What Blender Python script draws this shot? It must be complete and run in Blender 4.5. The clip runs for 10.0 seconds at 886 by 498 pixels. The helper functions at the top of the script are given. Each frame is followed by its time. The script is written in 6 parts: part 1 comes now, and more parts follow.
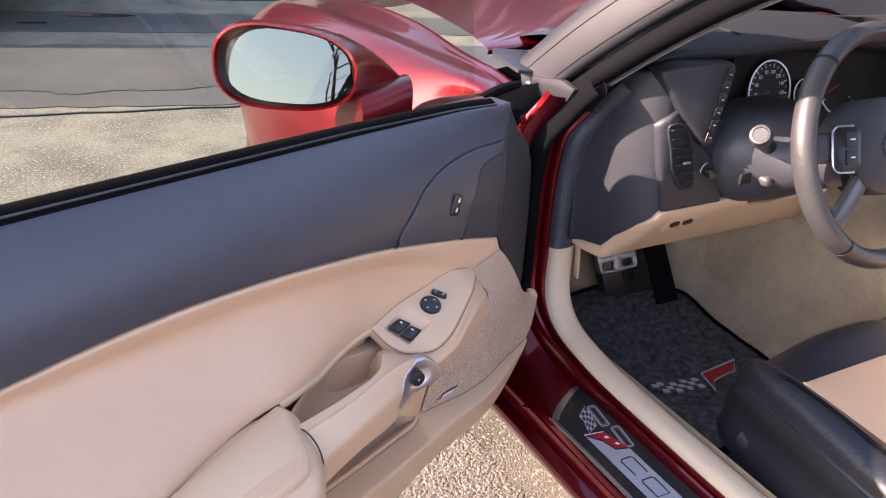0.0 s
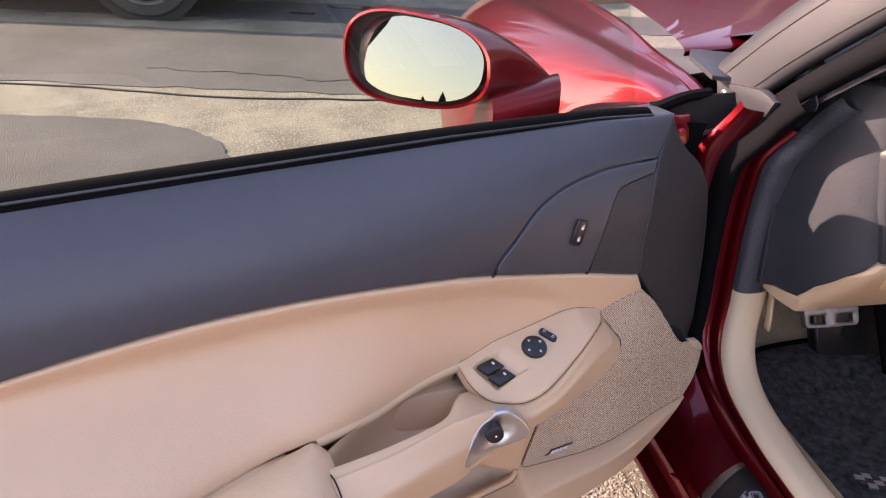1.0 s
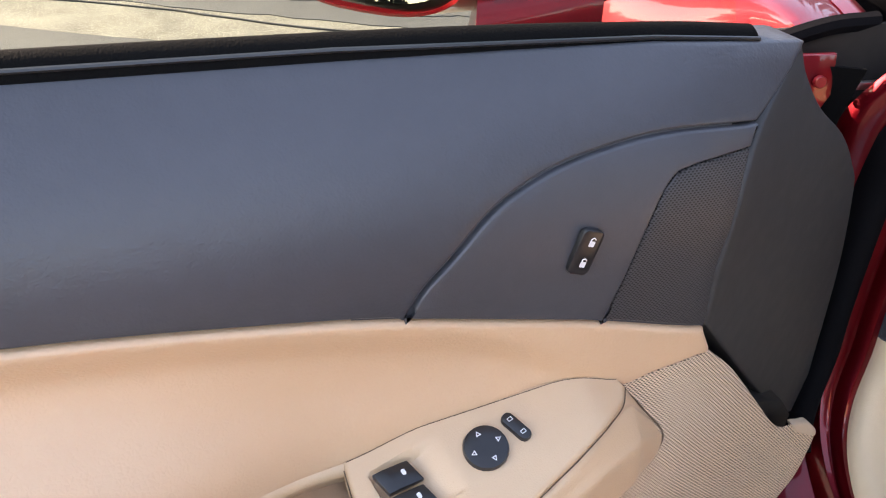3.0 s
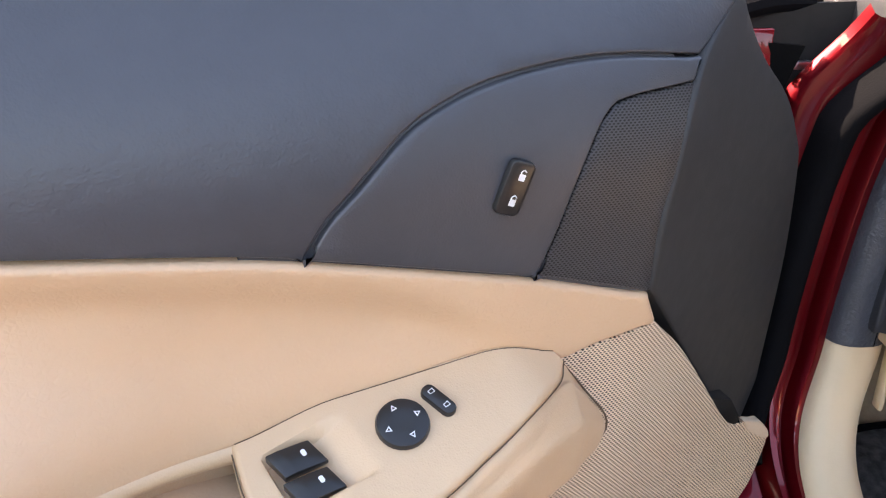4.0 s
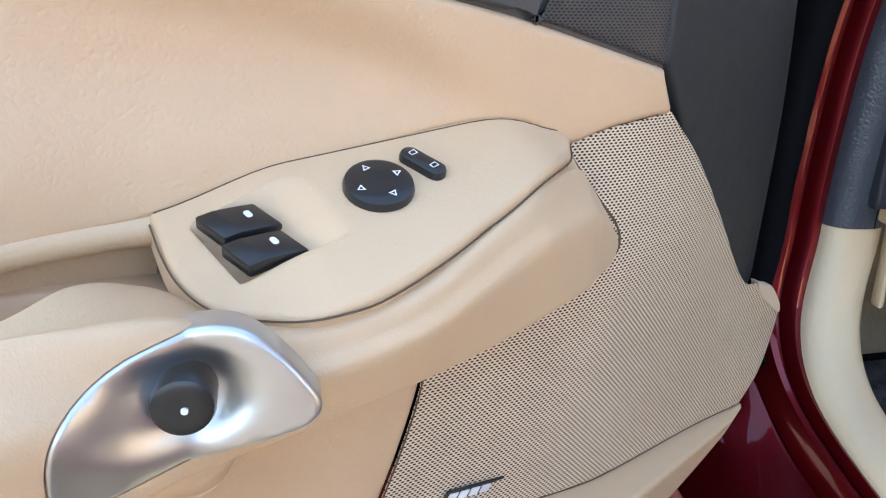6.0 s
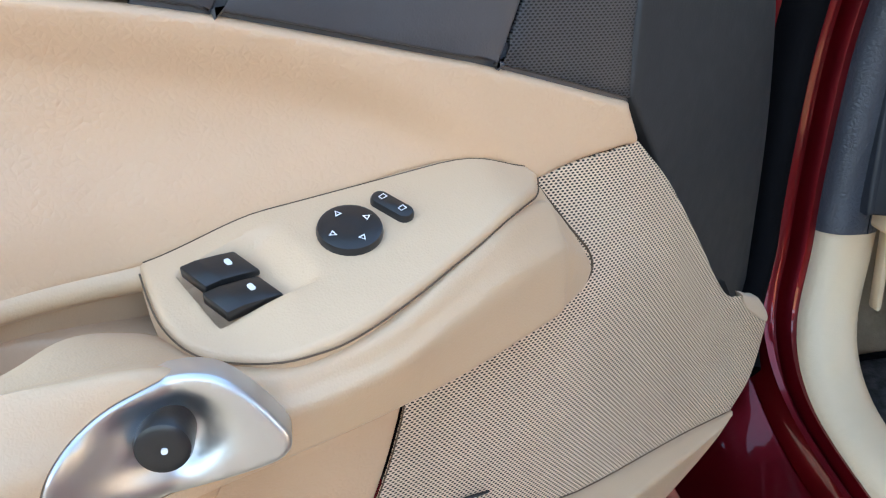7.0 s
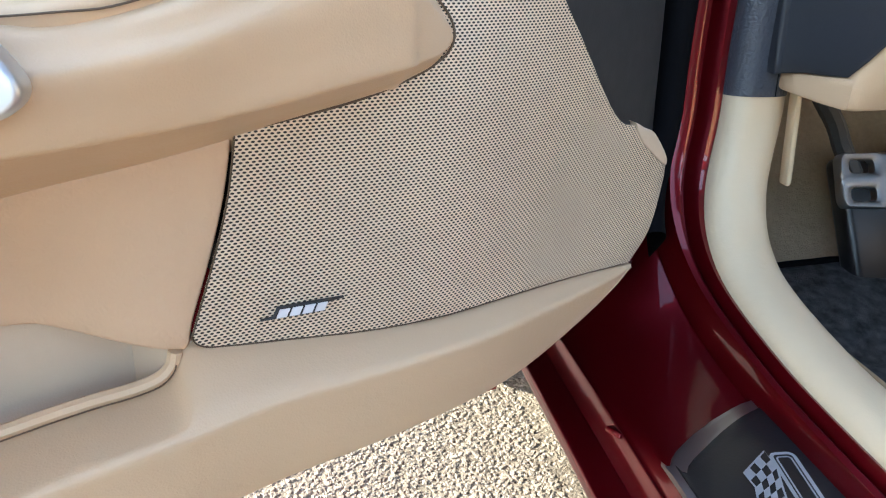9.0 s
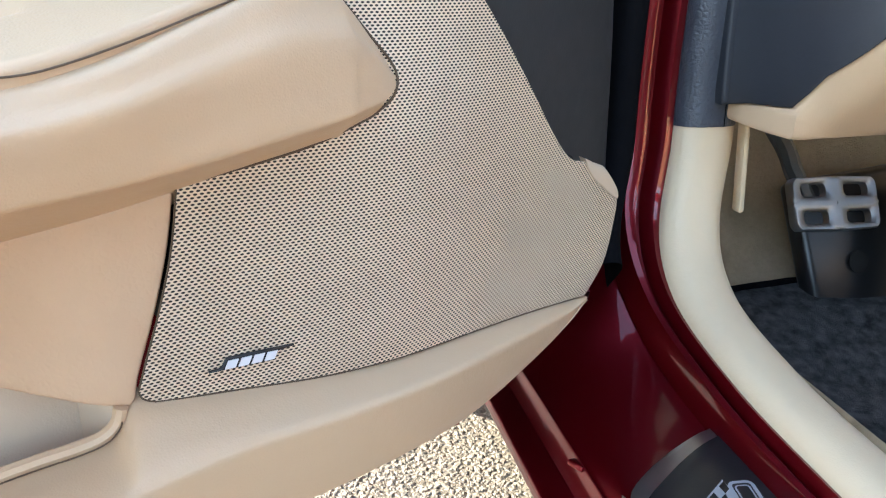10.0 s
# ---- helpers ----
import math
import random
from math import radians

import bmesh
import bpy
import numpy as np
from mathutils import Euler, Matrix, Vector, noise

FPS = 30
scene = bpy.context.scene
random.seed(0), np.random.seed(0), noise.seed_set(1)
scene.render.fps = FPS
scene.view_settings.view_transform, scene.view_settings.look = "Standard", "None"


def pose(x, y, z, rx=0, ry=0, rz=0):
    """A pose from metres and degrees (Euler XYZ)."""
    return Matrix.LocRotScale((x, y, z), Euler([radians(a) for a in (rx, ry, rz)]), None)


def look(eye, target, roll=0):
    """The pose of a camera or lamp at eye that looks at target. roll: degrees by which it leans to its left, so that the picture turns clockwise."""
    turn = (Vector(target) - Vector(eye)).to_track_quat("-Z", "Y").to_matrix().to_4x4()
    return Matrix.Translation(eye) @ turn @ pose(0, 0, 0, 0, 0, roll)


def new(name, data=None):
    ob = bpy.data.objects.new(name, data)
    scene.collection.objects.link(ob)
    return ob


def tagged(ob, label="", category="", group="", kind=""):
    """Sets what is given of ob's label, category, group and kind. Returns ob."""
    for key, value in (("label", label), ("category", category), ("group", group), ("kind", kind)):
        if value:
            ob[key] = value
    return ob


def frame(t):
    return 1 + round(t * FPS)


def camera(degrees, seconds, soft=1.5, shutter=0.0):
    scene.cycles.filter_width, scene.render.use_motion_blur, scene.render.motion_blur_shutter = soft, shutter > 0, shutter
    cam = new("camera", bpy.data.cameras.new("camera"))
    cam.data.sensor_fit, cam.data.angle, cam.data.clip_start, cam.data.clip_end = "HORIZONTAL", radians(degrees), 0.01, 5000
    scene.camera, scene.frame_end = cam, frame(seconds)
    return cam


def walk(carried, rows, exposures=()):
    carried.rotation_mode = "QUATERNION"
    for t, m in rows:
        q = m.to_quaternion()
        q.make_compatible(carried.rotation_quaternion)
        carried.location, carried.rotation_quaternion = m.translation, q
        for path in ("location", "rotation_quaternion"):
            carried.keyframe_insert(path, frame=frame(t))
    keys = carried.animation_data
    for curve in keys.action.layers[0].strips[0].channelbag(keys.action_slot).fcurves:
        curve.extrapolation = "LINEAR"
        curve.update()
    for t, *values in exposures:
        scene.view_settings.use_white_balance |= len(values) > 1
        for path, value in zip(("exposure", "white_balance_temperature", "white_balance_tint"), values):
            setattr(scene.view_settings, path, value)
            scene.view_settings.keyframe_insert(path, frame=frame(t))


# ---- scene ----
cam = camera(58.4, 10.0, 1.15)
PATH = [
    (0, (-0.656, -0.543, 1.084), (0.707, 0.618, 0.193), 4.7),
    (0.5, (-0.469, -0.650, 1.071), (0.459, 0.870, 0.159), 2.1),
    (1, (-0.459, -0.534, 1.056), (0.423, 1.004, 0.13), 2.3),
    (1.5, (-0.349, -0.495, 1.036), (0.359, 1.11, 0.076), 1.7),
    (2, (-0.307, -0.373, 0.977), (0.398, 1.191, -0.052), 2.2),
    (2.2, (-0.248, -0.351, 0.946), (0.335, 1.248, -0.103), 1.8),
    (3.3, (-0.189, -0.3, 0.931), (0.402, 1.304, -0.107), 2.7),
    (3.5, (-0.192, -0.309, 0.954), (0.467, 1.292, -0.048), 3.6),
    (4, (-0.168, -0.291, 0.851), (0.577, 1.338, -0.037), 4.4),
    (4.2, (-0.155, -0.284, 0.799), (0.618, 1.369, -0.018), 3.0),
    (4.5, (-0.13, -0.265, 0.755), (0.762, 1.372, 0.032), 2.1),
    (4.7, (-0.125, -0.262, 0.75), (0.844, 1.349, 0.067), 1.7),
    (5, (-0.13, -0.268, 0.779), (0.861, 1.319, 0.072), 2.6),
    (5.2, (-0.137, -0.273, 0.767), (0.839, 1.33, 0.075), 2.7),
    (5.5, (-0.152, -0.271, 0.729), (0.782, 1.338, -0.004), 3.8),
    (5.7, (-0.166, -0.264, 0.705), (0.753, 1.338, -0.063), 4.5),
    (6.8, (-0.168, -0.274, 0.721), (0.675, 1.358, -0.071), 2.2),
    (7, (-0.154, -0.286, 0.729), (0.685, 1.35, -0.059), 1.8),
    (7.5, (-0.146, -0.3, 0.682), (0.705, 1.325, -0.114), 1.7),
    (8, (-0.147, -0.315, 0.644), (0.735, 1.289, -0.162), 2.1),
    (8.2, (-0.139, -0.319, 0.647), (0.743, 1.285, -0.158), 2.0),
    (8.5, (-0.126, -0.311, 0.632), (0.785, 1.277, -0.175), 2.6),
    (9, (-0.111, -0.307, 0.624), (0.839, 1.262, -0.173), 3.2),
    (9.5, (-0.093, -0.315, 0.647), (0.867, 1.265, -0.116), 3.1),
    (10, (-0.101, -0.31, 0.633), (0.918, 1.244, -0.105), 2.4),
]
EXPOSURES = [(0.0, 2.69, 7400, 34), (0.5, 2.77, 8000, 38), (1.0, 2.63, 8000, 37), (2.0, 2.75, 8500, 31), (3.3, 3.11, 8200, 23), (4, 3.17, 8100, 21), (4.5, 3.45, 7350, 14), (5.0, 3.58, 7000, 10), (5.5, 3.36, 7150, 13), (7.0, 3.18, 6950, 10), (8.2, 3.11, 7600, 15), (9.0, 3.28, 6950, 10), (10.0, 3.43, 6900, 10)]
walk(cam, [(t, look(eye, target, roll)) for t, eye, target, roll in PATH], EXPOSURES)

from mathutils.bvhtree import BVHTree

# ---- world, sun, exposure ----
world = bpy.data.worlds.new("world")
scene.world = world
world.use_nodes = True
_sky = world.node_tree.nodes.new("ShaderNodeTexSky")
_sky.sky_type = "NISHITA"
_sky.sun_disc = False
SUN_AZ, SUN_EL = -52.0, 23.0          # degrees: turn from +y towards +x, height
_sky.sun_elevation = radians(SUN_EL)
_sky.sun_rotation = radians(SUN_AZ)
world.node_tree.links.new(_sky.outputs[0], world.node_tree.nodes["Background"].inputs[0])
world.node_tree.nodes["Background"].inputs[1].default_value = 0.15
_sun = bpy.data.lights.new("sun", "SUN")
_sun.energy, _sun.angle, _sun.color = 3.3, radians(0.55), (1.0, 0.92, 0.80)
_dir = Vector((math.sin(radians(SUN_AZ)) * math.cos(radians(SUN_EL)), math.cos(radians(SUN_AZ)) * math.cos(radians(SUN_EL)), math.sin(radians(SUN_EL))))
new("sun", _sun).matrix_basis = look(_dir * 20, (0, 0, 0))


# ---- materials ----
def link(nt, a, b):
    nt.links.new(a, b)


def noise_node(nt, scale, detail=3.0, rough=0.55, kind="noise", stretch=None):
    co = nt.nodes.new("ShaderNodeNewGeometry").outputs["Position"]
    if stretch:
        mp = nt.nodes.new("ShaderNodeMapping")
        mp.inputs["Scale"].default_value = stretch
        link(nt, co, mp.inputs[0])
        co = mp.outputs[0]
    n = nt.nodes.new("ShaderNodeTexNoise" if kind == "noise" else "ShaderNodeTexVoronoi")
    n.inputs["Scale"].default_value = scale
    if kind == "noise":
        n.inputs["Detail"].default_value, n.inputs["Roughness"].default_value = detail, rough
    elif kind == "edge":
        n.feature = "DISTANCE_TO_EDGE"
    link(nt, co, n.inputs["Vector"])
    return n


def material(name, base, rough=0.5, metal=0.0, coat=0.0, grains=(), tone=0.12, tone_scale=6.0, spec=0.5, second=None, coat_rough=0.03, spots=None):
    """A procedural surface: base colour with tone at two scales, and relief from grains of (kind, scale, depth in metres)."""
    m = bpy.data.materials.new(name)
    m.use_nodes = True
    nt = m.node_tree
    b = nt.nodes["Principled BSDF"]
    b.inputs["Roughness"].default_value, b.inputs["Metallic"].default_value = rough, metal
    b.inputs["Coat Weight"].default_value, b.inputs["Coat Roughness"].default_value = coat, coat_rough
    b.inputs["Specular IOR Level"].default_value = spec
    base = Vector(base)
    dark = second or tuple(base * (1 - tone))
    ramp = nt.nodes.new("ShaderNodeMix")
    ramp.data_type = "RGBA"
    ramp.inputs[6].default_value, ramp.inputs[7].default_value = (*dark, 1), (*(base * (1 + tone * 0.6)), 1)
    n1, n2 = noise_node(nt, tone_scale, 4.0), noise_node(nt, tone_scale * 14, 3.0)
    add = nt.nodes.new("ShaderNodeMath")
    add.operation = "MULTIPLY_ADD"
    add.inputs[1].default_value = 0.35
    link(nt, n2.outputs[0], add.inputs[0])
    link(nt, n1.outputs[0], add.inputs[2])
    cr = nt.nodes.new("ShaderNodeMapRange")
    cr.inputs[1].default_value, cr.inputs[2].default_value = 0.45, 0.9
    link(nt, add.outputs[0], cr.inputs[0])
    link(nt, cr.outputs[0], ramp.inputs[0])
    colour = ramp.outputs[2]
    if spots:
        (scale, low, high, tint) = spots
        sn = noise_node(nt, scale, 2.0)
        sr = nt.nodes.new("ShaderNodeMapRange")
        sr.inputs[1].default_value, sr.inputs[2].default_value = low, high
        link(nt, sn.outputs[0], sr.inputs[0])
        mx = nt.nodes.new("ShaderNodeMix")
        mx.data_type = "RGBA"
        link(nt, sr.outputs[0], mx.inputs[0])
        link(nt, colour, mx.inputs[6])
        mx.inputs[7].default_value = (*tint, 1)
        colour = mx.outputs[2]
    link(nt, colour, b.inputs["Base Color"])
    rr = nt.nodes.new("ShaderNodeMapRange")
    rr.inputs[3].default_value, rr.inputs[4].default_value = max(0.02, rough * 0.88), min(1.0, rough * 1.12)
    link(nt, n2.outputs[0], rr.inputs[0])
    link(nt, rr.outputs[0], b.inputs["Roughness"])
    last = None
    for kind, scale, depth in grains:
        g = noise_node(nt, scale, 2.0, kind=kind)
        bump = nt.nodes.new("ShaderNodeBump")
        bump.inputs["Strength"].default_value, bump.inputs["Distance"].default_value = 1.0, depth
        link(nt, g.outputs[0], bump.inputs["Height"])
        if last:
            link(nt, last.outputs[0], bump.inputs["Normal"])
        last = bump
    if last:
        link(nt, last.outputs[0], b.inputs["Normal"])
    return m


def perforated(name, base, hole, pitch, radius, rough=0.6):
    """A moulded grille of small oval holes in a staggered net, in the plane of x and z."""
    m = material(name, base, rough, grains=(("noise", 900, 0.0002),))
    nt = m.node_tree
    b = nt.nodes["Principled BSDF"]
    old = b.inputs["Base Color"].links[0].from_socket
    co = nt.nodes.new("ShaderNodeNewGeometry").outputs["Position"]

    def vec(op, a, val):
        n = nt.nodes.new("ShaderNodeVectorMath")
        n.operation = op
        link(nt, a, n.inputs[0])
        n.inputs[1].default_value = val
        return n.outputs[0]

    wide, tall = pitch, pitch * 1.02
    flat = vec("MULTIPLY", co, (1 / wide, 0.0, 1 / tall))
    far = []
    for shift in (0.0, 0.5):
        cell = nt.nodes.new("ShaderNodeVectorMath")
        cell.operation = "FRACTION"
        link(nt, vec("ADD", flat, (shift + 50, 0, shift + 50)), cell.inputs[0])
        mid = vec("MULTIPLY", vec("SUBTRACT", cell.outputs[0], (0.5, 0.0, 0.5)), (wide * 0.62, 0.0, tall * 1.12))
        ln = nt.nodes.new("ShaderNodeVectorMath")
        ln.operation = "LENGTH"
        link(nt, mid, ln.inputs[0])
        far.append(ln.outputs["Value"])
    mn = nt.nodes.new("ShaderNodeMath")
    mn.operation = "MINIMUM"
    link(nt, far[0], mn.inputs[0])
    link(nt, far[1], mn.inputs[1])
    edge = nt.nodes.new("ShaderNodeMapRange")
    edge.inputs[1].default_value, edge.inputs[2].default_value = radius * 0.75, radius * 1.15
    link(nt, mn.outputs[0], edge.inputs[0])
    mix = nt.nodes.new("ShaderNodeMix")
    mix.data_type = "RGBA"
    link(nt, edge.outputs[0], mix.inputs[0])
    mix.inputs[6].default_value = (*hole, 1)
    link(nt, old, mix.inputs[7])
    link(nt, mix.outputs[2], b.inputs["Base Color"])
    bump = nt.nodes.new("ShaderNodeBump")
    bump.inputs["Distance"].default_value = 0.0006
    link(nt, edge.outputs[0], bump.inputs["Height"])
    link(nt, bump.outputs[0], b.inputs["Normal"])
    return m


def glass_material(name, tint=(0.93, 0.97, 0.95), rough=0.0):
    m = bpy.data.materials.new(name)
    m.use_nodes = True
    nt = m.node_tree
    nt.nodes.remove(nt.nodes["Principled BSDF"])
    fr = nt.nodes.new("ShaderNodeFresnel")
    fr.inputs[0].default_value = 1.5
    tr, gl, mix = nt.nodes.new("ShaderNodeBsdfTransparent"), nt.nodes.new("ShaderNodeBsdfGlossy"), nt.nodes.new("ShaderNodeMixShader")
    tr.inputs[0].default_value = (*tint, 1)
    gl.inputs["Roughness"].default_value = rough
    link(nt, fr.outputs[0], mix.inputs[0])
    link(nt, tr.outputs[0], mix.inputs[1])
    link(nt, gl.outputs[0], mix.inputs[2])
    link(nt, mix.outputs[0], nt.nodes["Material Output"].inputs[0])
    return m


LEATHER = (("edge", 420, 0.00011), ("noise", 520, 0.0002), ("noise", 160, 0.0003))
GRAIN = (("edge", 700, 0.00012), ("noise", 260, 0.0002))
M_BLACK = material("black soft trim", (0.046, 0.049, 0.058), 0.36, grains=LEATHER, tone=0.15)
M_BLACK_PLASTIC = material("black moulded plastic", (0.050, 0.053, 0.062), 0.42, grains=GRAIN, tone=0.12)
M_BLACK_SMOOTH = material("smooth black plastic", (0.015, 0.015, 0.016), 0.3, grains=(("noise", 500, 0.00006),))
M_RUBBER = material("black rubber", (0.006, 0.006, 0.007), 0.85, spec=0.02, grains=(("noise", 700, 0.0002),))
M_FELT_SHADE = material("matt black felt and recess shade", (0.005, 0.005, 0.005), 0.8, spec=0.03, grains=(("noise", 800, 0.0004),))
M_TAN = material("tan soft vinyl", (0.595, 0.390, 0.243), 0.5, grains=(("edge", 360, 0.0003), ("noise", 130, 0.0004)), tone=0.05, tone_scale=3.0)
M_TAN_PLASTIC = material("tan moulded plastic", (0.585, 0.400, 0.250), 0.45, grains=GRAIN, tone=0.04, tone_scale=4.0)
# tan plastic again, with shade and sky reflection greyed into its colour
M_TAN_SKYLIT = material("tan plastic greyed as by sky", (0.56, 0.43, 0.31), 0.6, grains=GRAIN, tone=0.05)
M_CREAM = material("pale tan sill plastic", (0.645, 0.495, 0.325), 0.5, grains=GRAIN, tone=0.05)
M_HIDE = material("coarse black leather", (0.050, 0.054, 0.066), 0.40, grains=(("edge", 230, 0.0009), ("edge", 520, 0.0003), ("noise", 120, 0.0006)), tone=0.2)
M_PLATE = material("matt black plate", (0.033, 0.034, 0.036), 0.6, grains=(("noise", 500, 0.0001),), tone=0.12, spec=0.3)
# near-black for joints, also painted as shade in hollows and hinge gaps
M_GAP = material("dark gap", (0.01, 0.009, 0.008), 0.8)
M_SEAM = material("brown seam", (0.10, 0.062, 0.036), 0.8)
M_RED = material("candy red paint", (0.160, 0.0008, 0.006), 0.35, metal=0.75, coat=0.6, tone=0.12, tone_scale=2.0, grains=(("noise", 1800, 0.00002),))
M_ALU = material("brushed aluminium", (0.62, 0.63, 0.65), 0.3, metal=1.0, tone=0.1, grains=(("noise", 900, 0.00004),))
M_PEDAL = material("worn grey metal", (0.34, 0.34, 0.34), 0.42, metal=1.0, tone=0.15, grains=(("noise", 600, 0.00008),))
M_CHROME = material("satin chrome", (0.62, 0.64, 0.66), 0.38, metal=1.0, tone=0.05)
M_MIRROR = material("dimmed mirror glass", (0.105, 0.120, 0.130), 0.01, metal=1.0, tone=0.01)
M_MIRROR.node_tree.nodes["Principled BSDF"].inputs["Roughness"].default_value = 0.01
for _l in list(M_MIRROR.node_tree.nodes["Principled BSDF"].inputs["Roughness"].links):
    M_MIRROR.node_tree.links.remove(_l)
M_GRILLE = perforated("tan perforated grille", (0.79, 0.60, 0.43), (0.02, 0.014, 0.010), 0.00262, 0.00053)
M_GRILLE_BLACK = perforated("black perforated grille", (0.062, 0.062, 0.068), (0.002, 0.002, 0.002), 0.0024, 0.00050, 0.45)
M_DASH = material("black dashboard plastic", (0.022, 0.024, 0.030), 0.50, grains=GRAIN, tone=0.15, spec=0.45)
M_PILLAR = material("satin grey pillar plastic", (0.022, 0.023, 0.027), 0.42, grains=(("noise", 600, 0.00008),), tone=0.12, spec=0.35)
M_GLASS = glass_material("window glass", (0.77, 0.86, 0.765))
M_CARPET_TAN = material("tan carpet", (0.50, 0.39, 0.26), 0.95, tone=0.2, tone_scale=14, grains=(("noise", 900, 0.0015), ("noise", 120, 0.002)), spec=0.1)
M_CARPET_BLACK = material("black cut-pile carpet", (0.088, 0.093, 0.097), 0.95, tone=0.7, tone_scale=75, grains=(("noise", 900, 0.0024), ("noise", 90, 0.002)), spec=0.15)
M_WHITE = material("white print", (0.75, 0.75, 0.75), 0.5)
M_SILVER_PALE = material("pale silver print", (0.72, 0.70, 0.72), 0.35)
M_REDMARK = material("red enamel", (0.32, 0.01, 0.014), 0.35)
M_SILVER = material("grey silver print", (0.42, 0.44, 0.47), 0.35, metal=0.4)
M_PAVE = material("weathered asphalt", (0.145, 0.134, 0.108), 0.9, tone=0.5, tone_scale=3.5, spec=0.3,
                  grains=(("noise", 220, 0.003), ("edge", 120, 0.003), ("noise", 6, 0.01)), spots=(120.0, 0.56, 0.66, (0.31, 0.29, 0.245)))
# asphalt with cast shadow put into its base colour
M_SHADED = material("asphalt in painted shade", (0.066, 0.065, 0.064), 0.85, tone=0.3, tone_scale=2.0, spec=0.3,
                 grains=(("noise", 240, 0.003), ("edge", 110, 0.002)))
M_CRACK_SHADE = material("crack and cable shade", (0.02, 0.02, 0.02), 0.7)
M_PUDDLE = material("standing water", (0.03, 0.035, 0.04), 0.03, tone=0.02, spec=0.6)
M_GREY_PAINT = material("pale grey car paint", (0.35, 0.35, 0.33), 0.35, metal=0.4, coat=1.0)
M_TYRE = material("tyre rubber", (0.018, 0.018, 0.018), 0.75, grains=(("noise", 300, 0.001),))
M_WOODS = material("added woods for reflections", (0.085, 0.075, 0.058), 0.95, tone=0.5, tone_scale=0.35, spec=0.05)
M_BARK = material("bare tree bark", (0.10, 0.08, 0.06), 0.9, tone=0.3, grains=(("noise", 40, 0.01),))
M_STONE = material("pale pebbles", (0.160, 0.149, 0.124), 0.75, tone=0.55, tone_scale=90, grains=(("noise", 400, 0.001),))


# ---- mesh tools ----
def part(name, bm, mat, parent=None, label="", smooth=True):
    """Links a bmesh, given in world places, as one mesh object under a thing or a part."""
    if parent is not None:
        inv = parent.matrix_basis.copy()
        up = parent.parent
        while up is not None:
            inv = up.matrix_basis @ inv
            up = up.parent
        bm.transform(inv.inverted())
    bmesh.ops.recalc_face_normals(bm, faces=bm.faces[:])
    me = bpy.data.meshes.new(name)
    for f in bm.faces:
        f.smooth = smooth
    bm.to_mesh(me)
    bm.free()
    for one in (mat if isinstance(mat, (list, tuple)) else [mat]):
        me.materials.append(one)
    if smooth:
        me.set_sharp_from_angle(angle=radians(42))
    ob = new(name, me)
    ob.parent = parent
    if label:
        ob["label"] = label
    return ob


def thing(name, m, label, category, **kw):
    return_ob = new(name)
    return_ob.empty_display_size = 0.05
    return_ob.matrix_basis = m
    return tagged(return_ob, label, category, **kw)


def spline(pts, n=8, closed=False):
    """A smooth line through the points (Catmull-Rom)."""
    pts = [Vector(p) for p in pts]
    out, count = [], len(pts)
    for i in range(count if closed else count - 1):
        if closed:
            a, b, c, d = (pts[(i + k) % count] for k in (-1, 0, 1, 2))
        else:
            b, c = pts[i], pts[i + 1]
            a = pts[i - 1] if i else b * 2 - c
            d = pts[i + 2] if i + 2 < count else c * 2 - b
        for k in range(n):
            s = k / n
            out.append(0.5 * (2 * b + (c - a) * s + (2 * a - 5 * b + 4 * c - d) * s * s + (3 * b - a - 3 * c + d) * s ** 3))
    if not closed:
        out.append(pts[-1])
    return out


def joined(*lines):
    out = []
    for l in lines:
        for p in l:
            p = Vector(p)
            if not out or (p - out[-1]).length > 1e-4:
                out.append(p)
    if (out[0] - out[-1]).length < 1e-4:
        out.pop()
    return out


def smooth_step(a, b, x):
    t = min(1.0, max(0.0, (x - a) / (b - a)))
    return t * t * (3 - 2 * t)


def inward(outline, by):
    """The outline drawn in by a small distance."""
    pts = [Vector((p[0], p[1])) for p in outline]
    n = len(pts)
    area = sum(pts[i].x * pts[(i + 1) % n].y - pts[(i + 1) % n].x * pts[i].y for i in range(n))
    turn = 1.0 if area > 0 else -1.0
    out = []
    for i in range(n):
        a, b = (pts[i] - pts[i - 1]).normalized(), (pts[(i + 1) % n] - pts[i]).normalized()
        m = Vector((-(a.y + b.y), a.x + b.x)) * turn
        m = m / max(0.35, m.length) if m.length > 1e-6 else Vector((0, 0))
        out.append(pts[i] + m.normalized() * by if m.length > 0 else pts[i])
    return out


